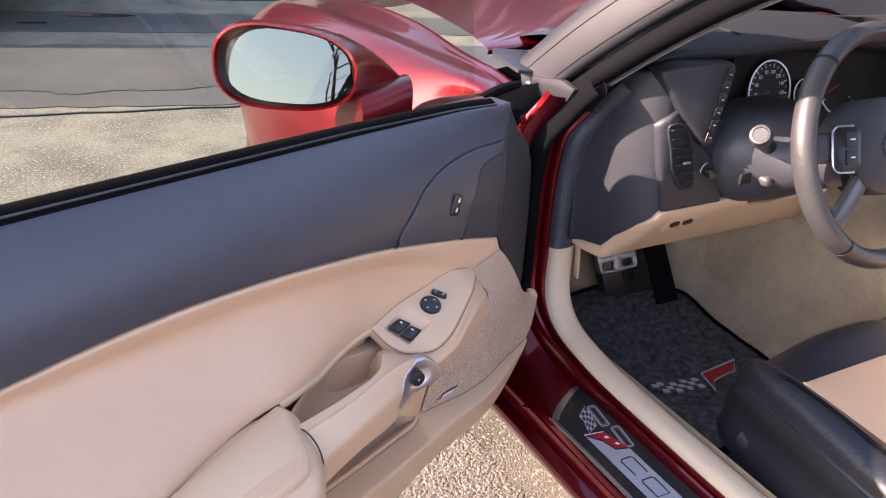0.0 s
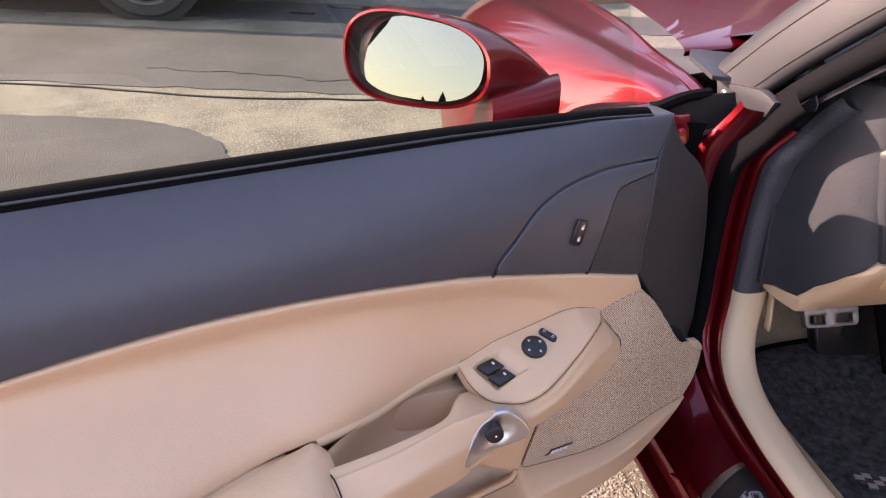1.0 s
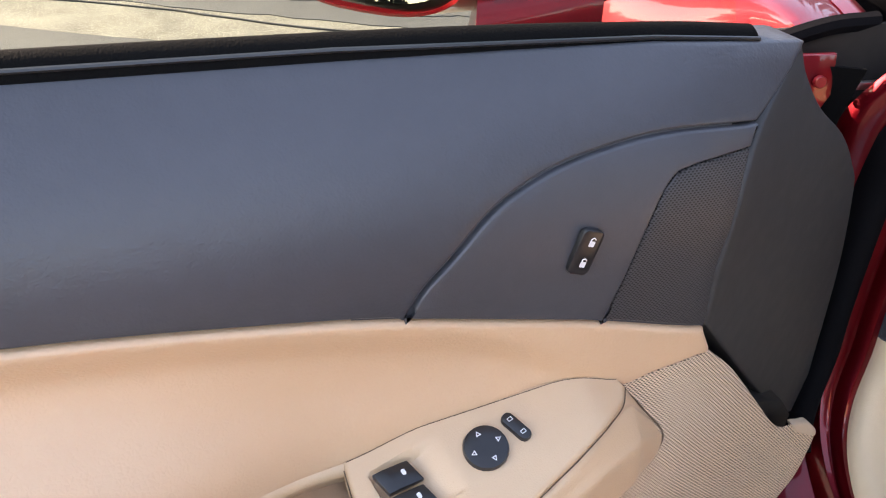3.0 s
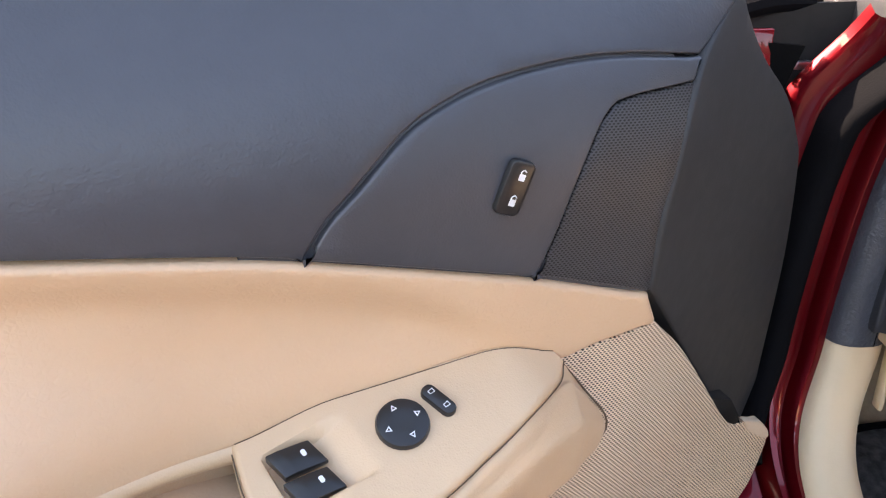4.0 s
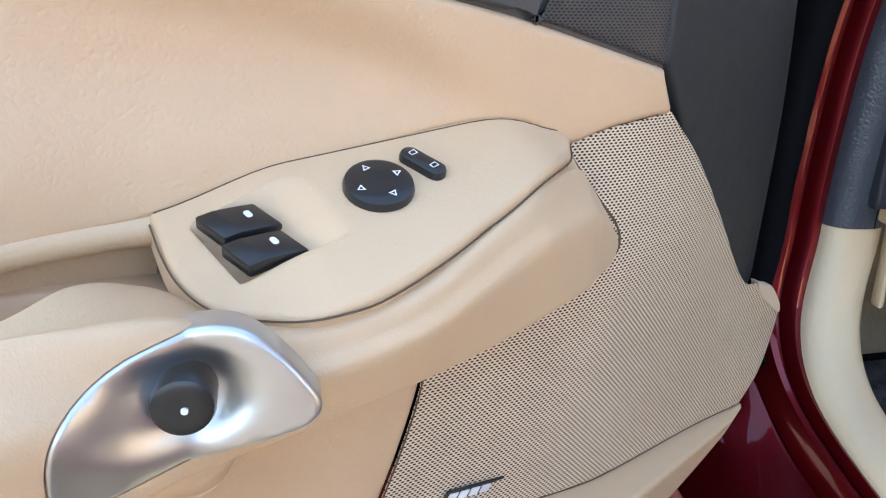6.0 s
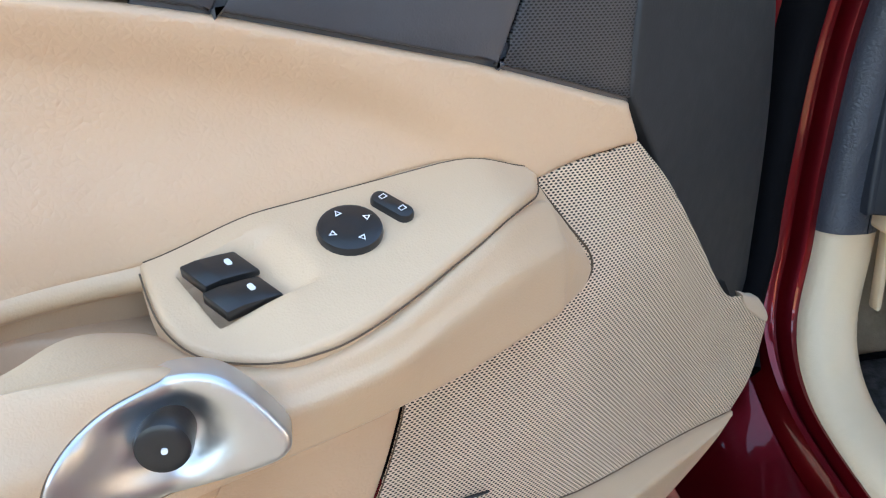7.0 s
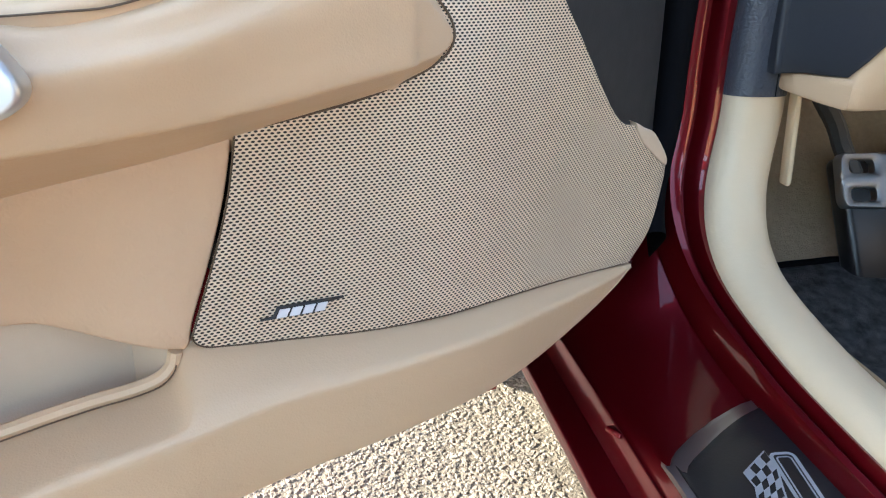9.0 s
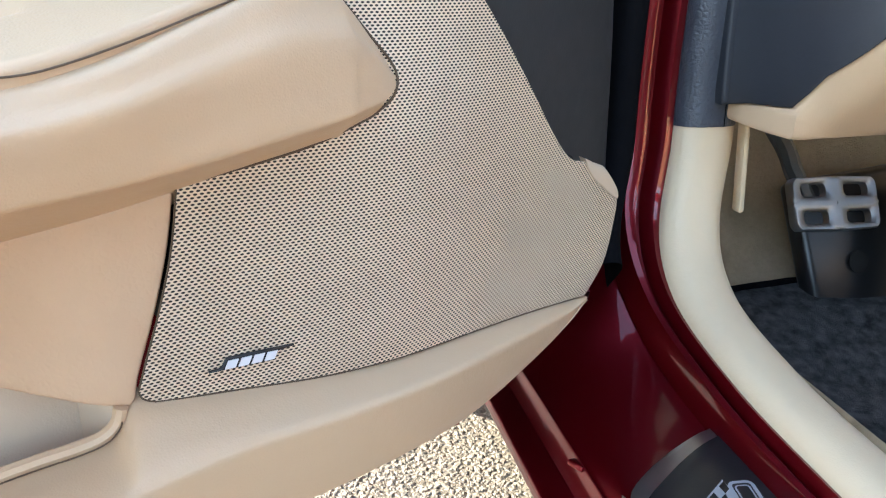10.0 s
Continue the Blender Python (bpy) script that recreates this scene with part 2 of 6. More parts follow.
def patch(outline, place, step=0.012, rim=0.002, back=0.01):
    """A sheet with the outline (u, v), gridded, with a rounded rim and an edge that turns back; place(u, v, h) lays it into the world."""
    bm = bmesh.new()
    outline = joined([(p[0], p[1], 0) for p in outline])
    shape = inward(outline, rim) if rim > 0 else outline
    bm.faces.new([bm.verts.new((p[0], p[1], 0)) for p in shape])
    for ax in (0, 1):
        lo, hi = min(p[ax] for p in shape), max(p[ax] for p in shape)
        no = (1, 0, 0) if ax == 0 else (0, 1, 0)
        k = lo + step * 0.5
        while k < hi:
            co = (k, 0, 0) if ax == 0 else (0, k, 0)
            bmesh.ops.bisect_plane(bm, geom=bm.verts[:] + bm.edges[:] + bm.faces[:], dist=1e-6, plane_co=co, plane_no=no)
            k += step
    bmesh.ops.remove_doubles(bm, verts=bm.verts[:], dist=2e-5)
    bmesh.ops.recalc_face_normals(bm, faces=bm.faces[:])
    stages = [(rim * 0.3, -rim * 0.12), (rim * 0.35, -rim * 0.45), (rim * 0.2, -rim * 0.9)] if rim > 0 else []
    if back > 0:
        stages.append((0.0, -back))
    edges = [e for e in bm.edges if e.is_boundary]
    depth = 0.0
    for wide, level in stages:
        normal = {}
        for e in edges:
            f = e.link_faces[0]
            a, b = e.verts
            d = (b.co - a.co).to_2d()
            if d.length < 1e-9:
                continue
            nn = Vector((d.y, -d.x)).normalized()
            if (f.calc_center_median().to_2d() - a.co.to_2d()).dot(nn) > 0:
                nn = -nn
            for v in (a, b):
                normal[v] = normal.get(v, Vector((0, 0))) + nn
        pairs = {}
        got = bmesh.ops.extrude_edge_only(bm, edges=edges)
        fresh = [g for g in got["geom"] if isinstance(g, bmesh.types.BMVert)]
        old = {tuple(round(c, 7) for c in v.co): nn for v, nn in normal.items()}
        for v in fresh:
            nn = old.get(tuple(round(c, 7) for c in v.co), Vector((0, 0)))
            if nn.length > 1e-6:
                nn = nn.normalized()
            v.co = Vector((v.co.x + nn.x * wide, v.co.y + nn.y * wide, level))
        edges = [g for g in got["geom"] if isinstance(g, bmesh.types.BMEdge) and g.is_boundary]
    for v in bm.verts:
        v.co = Vector(place(v.co.x, v.co.y, v.co.z))
    return bm


def loft(sections, caps=True, closed=True):
    """Skin a row of sections with equal numbers of points."""
    bm = bmesh.new()
    rows = [[bm.verts.new(p) for p in s] for s in sections]
    n = len(rows[0])
    for a, b in zip(rows, rows[1:]):
        for i in range(n if closed else n - 1):
            j = (i + 1) % n
            bm.faces.new((a[i], a[j], b[j], b[i]))
    if caps and closed:
        bm.faces.new(rows[0])
        bm.faces.new(rows[-1][::-1])
    return bm


def skin(stations, n_along=6, n_round=5, caps=True, closed=True):
    """A smooth loft: each station is a list of points; both ways are smoothed."""
    lines = list(zip(*[[Vector(p) for p in s] for s in stations]))
    dense = [spline(l, n_along) for l in lines]
    secs = [spline(s, n_round, closed) for s in zip(*dense)]
    return loft(secs, caps, closed)


def tube(path, radius, n=10, caps=True):
    path = [Vector(p) for p in path]
    secs = []
    for i, p in enumerate(path):
        d = (path[min(i + 1, len(path) - 1)] - path[max(i - 1, 0)]).normalized()
        side = d.cross(Vector((0, 0, 1)))
        if side.length < 1e-3:
            side = d.cross(Vector((1, 0, 0)))
        side.normalize()
        up = side.cross(d)
        r = radius(i / max(1, len(path) - 1)) if callable(radius) else radius
        secs.append([p + r * (math.cos(2 * math.pi * k / n) * side + math.sin(2 * math.pi * k / n) * up) for k in range(n)])
    return loft(secs, caps)


def box(m, size, bevel=0.003, segments=2):
    bm = bmesh.new()
    bmesh.ops.create_cube(bm, size=1.0, matrix=Matrix.Diagonal((*size, 1)))
    if bevel:
        bmesh.ops.bevel(bm, geom=bm.edges[:], offset=bevel, segments=segments, profile=0.5, affect="EDGES")
    bm.transform(m)
    return bm


def slab(outline, m, thick, bevel=0.001):
    """A plate with the outline in m's x and y, from z = 0 to z = thick, its upper edge rounded."""
    bm = bmesh.new()
    f = bm.faces.new([bm.verts.new((p[0], p[1], 0)) for p in outline])
    got = bmesh.ops.extrude_face_region(bm, geom=[f])
    top = [v for v in got["geom"] if isinstance(v, bmesh.types.BMVert)]
    for v in top:
        v.co.z = thick
    if bevel:
        face = [g for g in got["geom"] if isinstance(g, bmesh.types.BMFace)][0]
        bmesh.ops.bevel(bm, geom=list(face.edges), offset=bevel, segments=2, profile=0.5, affect="EDGES")
    bm.transform(m)
    return bm


def cut(body, tool):
    """The body with the tool's shape taken out of it."""
    obs = []
    for bm in (body, tool):
        bmesh.ops.recalc_face_normals(bm, faces=bm.faces[:])
        me = bpy.data.meshes.new("cutting")
        bm.to_mesh(me)
        bm.free()
        obs.append(new("cutting", me))
    mod = obs[0].modifiers.new("cut", "BOOLEAN")
    mod.operation, mod.solver, mod.object = "DIFFERENCE", "EXACT", obs[1]
    dep = bpy.context.evaluated_depsgraph_get()
    out = bmesh.new()
    out.from_mesh(obs[0].evaluated_get(dep).to_mesh())
    for ob in obs:
        me = ob.data
        bpy.data.objects.remove(ob)
        bpy.data.meshes.remove(me)
    return out


def lathe(profile, m, n=28, caps=True):
    """Turn a profile of (radius, height) about m's z axis."""
    bm = bmesh.new()
    rows = []
    for r, h in profile:
        rows.append([bm.verts.new((max(r, 1e-5) * math.cos(2 * math.pi * k / n), max(r, 1e-5) * math.sin(2 * math.pi * k / n), h)) for k in range(n)])
    for a, b in zip(rows, rows[1:]):
        for i in range(n):
            bm.faces.new((a[i], a[(i + 1) % n], b[(i + 1) % n], b[i]))
    if caps:
        bm.faces.new(rows[0][::-1])
        bm.faces.new(rows[-1])
    bm.transform(m)
    return bm


def rounded(w, h, r, n=5):
    pts = []
    for cx, cy, a in ((w / 2 - r, h / 2 - r, 0), (-w / 2 + r, h / 2 - r, 90), (-w / 2 + r, -h / 2 + r, 180), (w / 2 - r, -h / 2 + r, 270)):
        for k in range(n + 1):
            t = radians(a + 90 * k / n)
            pts.append((cx + r * math.cos(t), cy + r * math.sin(t)))
    return pts


def axes(origin, x_dir, z_dir):
    """A frame with its z along z_dir and its x as near x_dir as may be."""
    z = Vector(z_dir).normalized()
    x = Vector(x_dir)
    x = (x - z * x.dot(z)).normalized()
    y = z.cross(x)
    m = Matrix((x, y, z)).transposed().to_4x4()
    m.translation = Vector(origin)
    return m


CAR = pose(0.3, 0.0, 0.0, 0, 0, -19.0)   # the car's own frame: x to its right, y ahead


def in_car(bm):
    bm.transform(CAR)
    return bm


# ---- ground ----
def build_ground():
    bm = bmesh.new()
    bmesh.ops.create_grid(bm, x_segments=40, y_segments=40, size=400)
    ob = part("ground", bm, M_PAVE, None, smooth=False)
    tagged(ob, "weathered grey asphalt lot with pale exposed stones", "ground", kind="structure")
    # loose pebbles beside the sill
    rng = random.Random(4)
    bm = bmesh.new()
    verts, faces = [], []
    for _ in range(24000):
        a, b = rng.uniform(-0.62, 0.02), rng.uniform(-0.25, 0.75)
        p = CAR @ Vector((a, b, 0))
        r = rng.uniform(0.0018, 0.0046)
        base, spin = len(verts), rng.uniform(0, 6.28)
        ring = [(math.cos(spin + k * 1.2566) * rng.uniform(0.7, 1.25), math.sin(spin + k * 1.2566) * rng.uniform(0.7, 1.25)) for k in range(5)]
        verts += [(p.x + r * x, p.y + r * y, 0.0) for x, y in ring]
        verts += [(p.x + r * x * 0.62, p.y + r * y * 0.62, r * rng.uniform(0.25, 0.55)) for x, y in ring]
        faces += [(base + k, base + (k + 1) % 5, base + 5 + (k + 1) % 5, base + 5 + k) for k in range(5)] + [tuple(base + 5 + k for k in range(5))]
    me = bpy.data.meshes.new("pebbles")
    me.from_pydata(verts, [], faces)
    me.materials.append(M_STONE)
    tagged(new("pebbles", me), "pale tan pebbles set in worn asphalt beside the car", "pebbles", kind="stuff")


build_ground()

# ---- the open door ----
DOOR = thing("car_door", pose(0.3, 0.09, 0.36), "open red car door with black and tan inner trim", "car door")
FRONT, REAR = 0.26, -0.98


def trim_y(x, z):
    """The depth of the door's inner face."""
    y = 0.038 * max(0.0, min(1.3, (x - 0.07) / 0.19)) ** 1.4
    if z > 0.71:
        y += 4.4 * (z - 0.71) ** 2
    y -= 0.014 * smooth_step(0.62, 0.54, z) * (1 - smooth_step(0.02, 0.2, x))
    return y


def edge_z(x):
    """The height of the line between the black and the tan trim."""
    if x < -0.35:
        return 0.716 - 0.19 * (x + 0.35) ** 2
    s = x + 0.35
    return 0.716 - 0.385 * s ** 2 + 0.06 * s ** 3


def face(x, z, h):
    return (x, trim_y(x, z) - h, z)


def insert(x, z, h):
    """The tan insert's face, with its rolled edge and the swell over the armrest."""
    d = edge_z(x) - z
    y = trim_y(x, z)
    crease = 0.011 + 2.6 * max(0.0, x + 0.09) ** 2
    y += 0.008 * smooth_step(crease - 0.009, crease + 0.018, d) * (1 - smooth_step(0.02, 0.06, x + (z - 0.62) * 1.2)) * smooth_step(0.612, 0.660, z)
    out_by = 0.048 * smooth_step(-0.13, -0.31, x) + 0.07 * smooth_step(-0.3, -0.55, x)
    y -= out_by * smooth_step(0.695, 0.615, z) ** 1.3
    return (x, y - h - 0.001, z)


BOUND = spline([(-0.98, 0.640, 0), (-0.70, 0.684, 0), (-0.50, 0.7065, 0), (-0.43, 0.713, 0), (-0.35, 0.716, 0), (-0.25, 0.712, 0), (-0.143, 0.701, 0), (-0.098, 0.6945, 0)], 6)
BOUND2 = spline([(-0.098, 0.6945, 0), (-0.013, 0.6765, 0), (0.016, 0.670, 0), (0.089, 0.650, 0)], 6)
ARC = spline([(-0.098, 0.6945, 0), (-0.088, 0.711, 0), (-0.076, 0.7235, 0), (-0.056, 0.7435, 0), (-0.038, 0.7545, 0), (-0.012, 0.764, 0), (0.027, 0.771, 0), (0.063, 0.773, 0), (0.106, 0.771, 0)], 5)
TWEET = spline([(0.016, 0.670, 0), (0.0245, 0.694, 0), (0.0325, 0.721, 0), (0.0455, 0.7475, 0), (0.0615, 0.7560, 0), (0.1, 0.7605, 0)], 5)


def shifted(line, dx, dz):
    return [Vector((p[0] + dx, p[1] + dz, 0)) for p in line]


def core_face(x, z, h):
    return (x, trim_y(x, z) + 0.026 - h, z)


def build_door_trim():
    # dark carrier behind the trim, which shows in the joints
    out = joined([(REAR, 0.56, 0), (REAR, 0.785, 0)], [(0.13, 0.785, 0), (0.105, 0.77, 0), (0.088, 0.70, 0), (0.089, 0.65, 0), (0.10, 0.625, 0), (0.135, 0.585, 0), (0.19, 0.525, 0), (0.235, 0.505, 0), (0.255, 0.48, 0), (0.252, 0.445, 0), (0.232, 0.425, 0), (0.0, 0.44, 0), (-0.03, 0.46, 0), (-0.04, 0.56, 0)])
    part("carrier", patch(out, core_face, 0.03, 0, 0.05), M_GAP, DOOR)
    part("trim_backing", patch([(-0.13, 0.69, 0), (-0.07, 0.675, 0), (0.09, 0.645, 0), (0.086, 0.70, 0), (0.10, 0.765, 0), (0.07, 0.785, 0), (-0.05, 0.765, 0), (-0.11, 0.72, 0)], lambda x, z, h: face(x, z, h - 0.0030), 0.02, 0, 0.004), M_BLACK_PLASTIC, DOOR)
    # black upper pad
    top = [(0.152, 0.8040, 0), (0.10, 0.8085, 0), (0.05, 0.8115, 0), (-0.12, 0.8135, 0), (-0.32, 0.814, 0), (-0.5, 0.813, 0), (REAR, 0.808, 0)]
    out = joined(shifted(BOUND, 0, 0.0004), shifted(ARC, -0.0004, 0.0006), top)
    part("upper_pad", patch(out, lambda x, z, h: face(x, z, h), 0.010, 0.0017, 0.03), M_BLACK, DOOR, "black grained upper door pad")
    # lock switch panel inside the arc
    out = joined(shifted(BOUND2[:13], 0.0008, 0.0004), shifted(TWEET, -0.0006, 0), [(0.105, 0.7690, 0)], shifted(ARC, 0.0006, -0.0006)[::-1])
    part("switch_panel", patch(out, lambda x, z, h: face(x, z, h + 0.001), 0.012, 0.0014, 0.012), M_BLACK_PLASTIC, DOOR, "black moulded panel round the lock switch")
    out = joined(shifted(BOUND2[12:], 0.0006, 0.0004), [(0.0875, 0.70, 0), (0.1, 0.7600, 0)], shifted(TWEET, 0.0006, -0.0004)[::-1])
    part("tweeter_grille", patch(out, lambda x, z, h: face(x, z, h - 0.0005), 0.012, 0.0015, 0.01), M_GRILLE_BLACK, DOOR, "black perforated tweeter grille")

    # black end plate towards the hinges
    def wing(x, z, h):
        y = 0.48 * (x - 0.088) + (2.8 * (z - 0.715) ** 2 if z > 0.715 else 0)
        return (x + 0.4 * h, y - 0.9 * h, z)
    out = joined(spline([(0.0885, 0.652, 0), (0.0875, 0.70, 0), (0.1035, 0.765, 0), (0.152, 0.8040, 0)], 6),
                 spline([(0.152, 0.8040, 0), (0.158, 0.785, 0), (0.178, 0.762, 0), (0.217, 0.735, 0), (0.252, 0.702, 0), (0.272, 0.675, 0), (0.300, 0.595, 0), (0.316, 0.500, 0), (0.322, 0.455, 0), (0.316, 0.432, 0), (0.300, 0.434, 0), (0.255, 0.471, 0), (0.164, 0.568, 0), (0.0885, 0.652, 0)], 5))
    part("end_plate", patch(out, wing, 0.014, 0.002, 0.02), M_PLATE, DOOR, "plain black plate at the hinge end")

    # tan insert with its rolled upper edge
    low = spline([(0.098, 0.6285, 0), (0.062, 0.6235, 0), (0.040, 0.617, 0), (0.031, 0.620, 0), (0.018, 0.627, 0), (0.002, 0.629, 0), (-0.024, 0.627, 0), (-0.049, 0.622, 0), (-0.072, 0.618, 0), (-0.094, 0.613, 0), (-0.132, 0.604, 0),
                  (-0.16, 0.602, 0), (-0.2, 0.601, 0), (-0.25, 0.603, 0), (-0.29, 0.607, 0), (-0.31, 0.608, 0), (-0.4, 0.606, 0), (-0.5, 0.606, 0), (-0.7, 0.604, 0), (REAR, 0.59, 0)], 4)
    out = joined(shifted(BOUND, 0, -0.0008), shifted(BOUND2, 0, -0.0008), [(0.0905, 0.646, 0)], low)
    part("tan_insert", patch(out, insert, 0.0036, 0.0035, 0.02), M_TAN, DOOR, "tan soft vinyl door insert with rolled edge")

    # speaker grille
    grille = joined(spline([(-0.029, 0.541, 0), (-0.033, 0.516, 0), (-0.04, 0.49, 0), (-0.049, 0.463, 0), (-0.051, 0.455, 0), (-0.047, 0.4505, 0), (-0.038, 0.4485, 0), (-0.014, 0.4455, 0), (0.036, 0.4395, 0), (0.117, 0.4335, 0), (0.234, 0.4185, 0)], 5),
                    spline([(0.234, 0.4185, 0), (0.252, 0.436, 0), (0.259, 0.463, 0), (0.258, 0.482, 0), (0.236, 0.504, 0), (0.222, 0.510, 0), (0.197, 0.520, 0), (0.158, 0.5645, 0), (0.125, 0.604, 0), (0.1, 0.6275, 0)], 5),
                    [(0.098, 0.6292, 0), (0.062, 0.6243, 0)], spline([(0.0385, 0.618, 0), (0.042, 0.600, 0), (0.050, 0.582, 0), (0.052, 0.574, 0), (0.046, 0.568, 0), (0.026, 0.560, 0), (-0.0285, 0.549, 0)], 5))
    part("speaker_grille", patch(grille, lambda x, z, h: face(x, z, h), 0.012, 0.0005, 0.0015), M_GRILLE, DOOR, "tan perforated speaker grille")

    gap_line = spline([(-0.0285, 0.545, 0), (-0.033, 0.516, 0), (-0.04, 0.49, 0), (-0.049, 0.463, 0), (-0.051, 0.455, 0), (-0.047, 0.4505, 0), (-0.038, 0.4485, 0), (-0.014, 0.4455, 0), (0.036, 0.4395, 0), (0.117, 0.4335, 0), (0.228, 0.4195, 0)], 6)
    part("grille_gap", tube([face(p.x, p.y, 0.0) for p in gap_line], 0.00042, 6), M_SEAM, DOOR)
    foot_line = spline([(-0.1370, 0.5266, 0), (-0.1000, 0.5305, 0), (-0.0650, 0.5350, 0), (-0.0275, 0.5405, 0), (0.0200, 0.5485, 0), (0.0500, 0.5572, 0), (0.0600, 0.5615, 0), (0.0668, 0.5660, 0), (0.0702, 0.5725, 0), (0.0680, 0.5805, 0), (0.0590, 0.5915, 0), (0.0385, 0.6165, 0)], 6)
    part("armrest_joint", tube([face(p.x, p.y, 0.0003) for p in foot_line], 0.0006, 6), M_SEAM, DOOR)
    # smooth tan cap at the grille's hinge corner
    out = spline([(0.2160, 0.5135, 0), (0.2290, 0.5080, 0), (0.2400, 0.5035, 0), (0.2575, 0.4865, 0), (0.2590, 0.4790, 0), (0.2500, 0.4835, 0), (0.2385, 0.4915, 0), (0.2260, 0.5005, 0)], 4, True)
    part("corner_cap", patch(out, lambda x, z, h: face(x, z, h + 0.0012), 0.006, 0.0012, 0.006), M_TAN_SKYLIT, DOOR, "smooth tan cap on the grille's corner")
    # tan panel between armrest and map pocket
    out = joined(spline([(-0.0292, 0.541, 0), (-0.0336, 0.516, 0), (-0.0406, 0.49, 0), (-0.0496, 0.463, 0), (-0.0518, 0.4525, 0)], 4),
                 spline([(-0.0545, 0.4495, 0), (-0.0653, 0.4522, 0), (-0.084, 0.4583, 0), (-0.0995, 0.4636, 0), (-0.110, 0.4666, 0), (-0.129, 0.468, 0), (-0.151, 0.4672, 0), (-0.172, 0.4650, 0), (-0.198, 0.459, 0), (-0.253, 0.444, 0), (-0.42, 0.405, 0)], 4),
                 [(-0.42, 0.585, 0), (-0.17, 0.585, 0), (-0.1, 0.575, 0), (-0.06, 0.556, 0)])
    part("lower_panel", patch(out, lambda x, z, h: face(x, z, h - 0.0012 - 0.015 * smooth_step(0.53, 0.470, z) * smooth_step(-0.06, -0.11, x)), 0.010, 0.0016, 0.03), M_TAN, DOOR)
    # map pocket: a hollow behind the lip
    hollow = joined(spline([(-0.05, 0.454, 0), (-0.0653, 0.4582, 0), (-0.084, 0.4643, 0), (-0.0995, 0.4696, 0), (-0.110, 0.4726, 0), (-0.129, 0.474, 0), (-0.172, 0.471, 0), (-0.253, 0.450, 0), (-0.6, 0.40, 0)], 4), [(-0.6, 0.365, 0), (-0.2, 0.385, 0), (-0.06, 0.41, 0)])
    part("map_pocket", patch(hollow, lambda x, z, h: (x, trim_y(x, z) + 0.004 + 0.020 * smooth_step(-0.058, -0.074, x) + 0.034 * smooth_step(-0.09, -0.22, x) - 0.06 * smooth_step(0.425, 0.385, z) - h, z), 0.005, 0.001, 0.004), M_TAN_SKYLIT, DOOR, "open map pocket in the door")
    # lower rail with rounded ledge and pocket lip
    secs = []
    for x, ridge, rim, low_z, bulge in ((-0.98, 0.395, 0.387, 0.262, 0.035), (-0.6, 0.403, 0.395, 0.275, 0.035), (-0.35, 0.410, 0.402, 0.305, 0.034), (-0.172, 0.421, 0.4165, 0.341, 0.032), (-0.10, 0.430, 0.4270, 0.361, 0.031), (-0.066, 0.4345, 0.4305, 0.374, 0.030), (-0.054, 0.448, 0.4320, 0.378, 0.029), (-0.02, 0.445, 0.4345, 0.383, 0.026), (0.036, 0.4385, 0.4330, 0.3865, 0.022), (0.09, 0.4345, 0.4300, 0.3885, 0.018), (0.130, 0.4310, 0.4270, 0.3900, 0.0155), (0.18, 0.4255, 0.4225, 0.3995, 0.012), (0.212, 0.4215, 0.4195, 0.4090, 0.008), (0.230, 0.4185, 0.4175, 0.4145, 0.003), (0.236, 0.4175, 0.4165, 0.4155, 0.001)):
        y = trim_y(x, ridge)
        yy = lambda k: y - bulge * k
        mid = (rim + low_z) / 2
        q = min(1, (rim - low_z) / 0.055)
        secs.append([(x, y + 0.012, ridge - 0.002), (x, yy(0.1), ridge - 0.0003), (x, yy(0.55), rim + (ridge - rim) * 0.55), (x, yy(0.84), rim + (ridge - rim) * 0.22), (x, yy(0.97), rim - 0.0006 * q), (x, yy(1.02), rim - 0.0042 * q), (x, yy(0.97), rim - 0.013 * q), (x, yy(0.88), mid), (x, yy(0.70), low_z + 0.006 * q), (x, yy(0.45), low_z), (x, y + 0.02, low_z + 0.001)])
    part("lower_rail", skin(secs, 6, 4), M_TAN_PLASTIC, DOOR, "tan lower rail of the door trim")


build_door_trim()


def build_pocket_lip():
    """The thin lip of the map pocket's lining along the rail."""
    line = spline([(-0.90, 0.3975, 0), (-0.60, 0.4055, 0), (-0.35, 0.4135, 0), (-0.172, 0.4270, 0), (-0.100, 0.4360, 0), (-0.078, 0.4378, 0), (-0.0665, 0.4400, 0), (-0.0605, 0.4450, 0), (-0.0585, 0.4515, 0)], 8)
    lip = part("pocket_edge", tube([(p.x, trim_y(p.x, 0.43) + 0.0005, p.y - 0.0005) for p in line], 0.0030, 8), M_TAN_PLASTIC, DOOR)
    part("edge_seam", tube([(p.x, trim_y(p.x, 0.43) - 0.0036, p.y - 0.0016) for p in line[:-4]], 0.00035, 6), M_SEAM, lip)


build_pocket_lip()


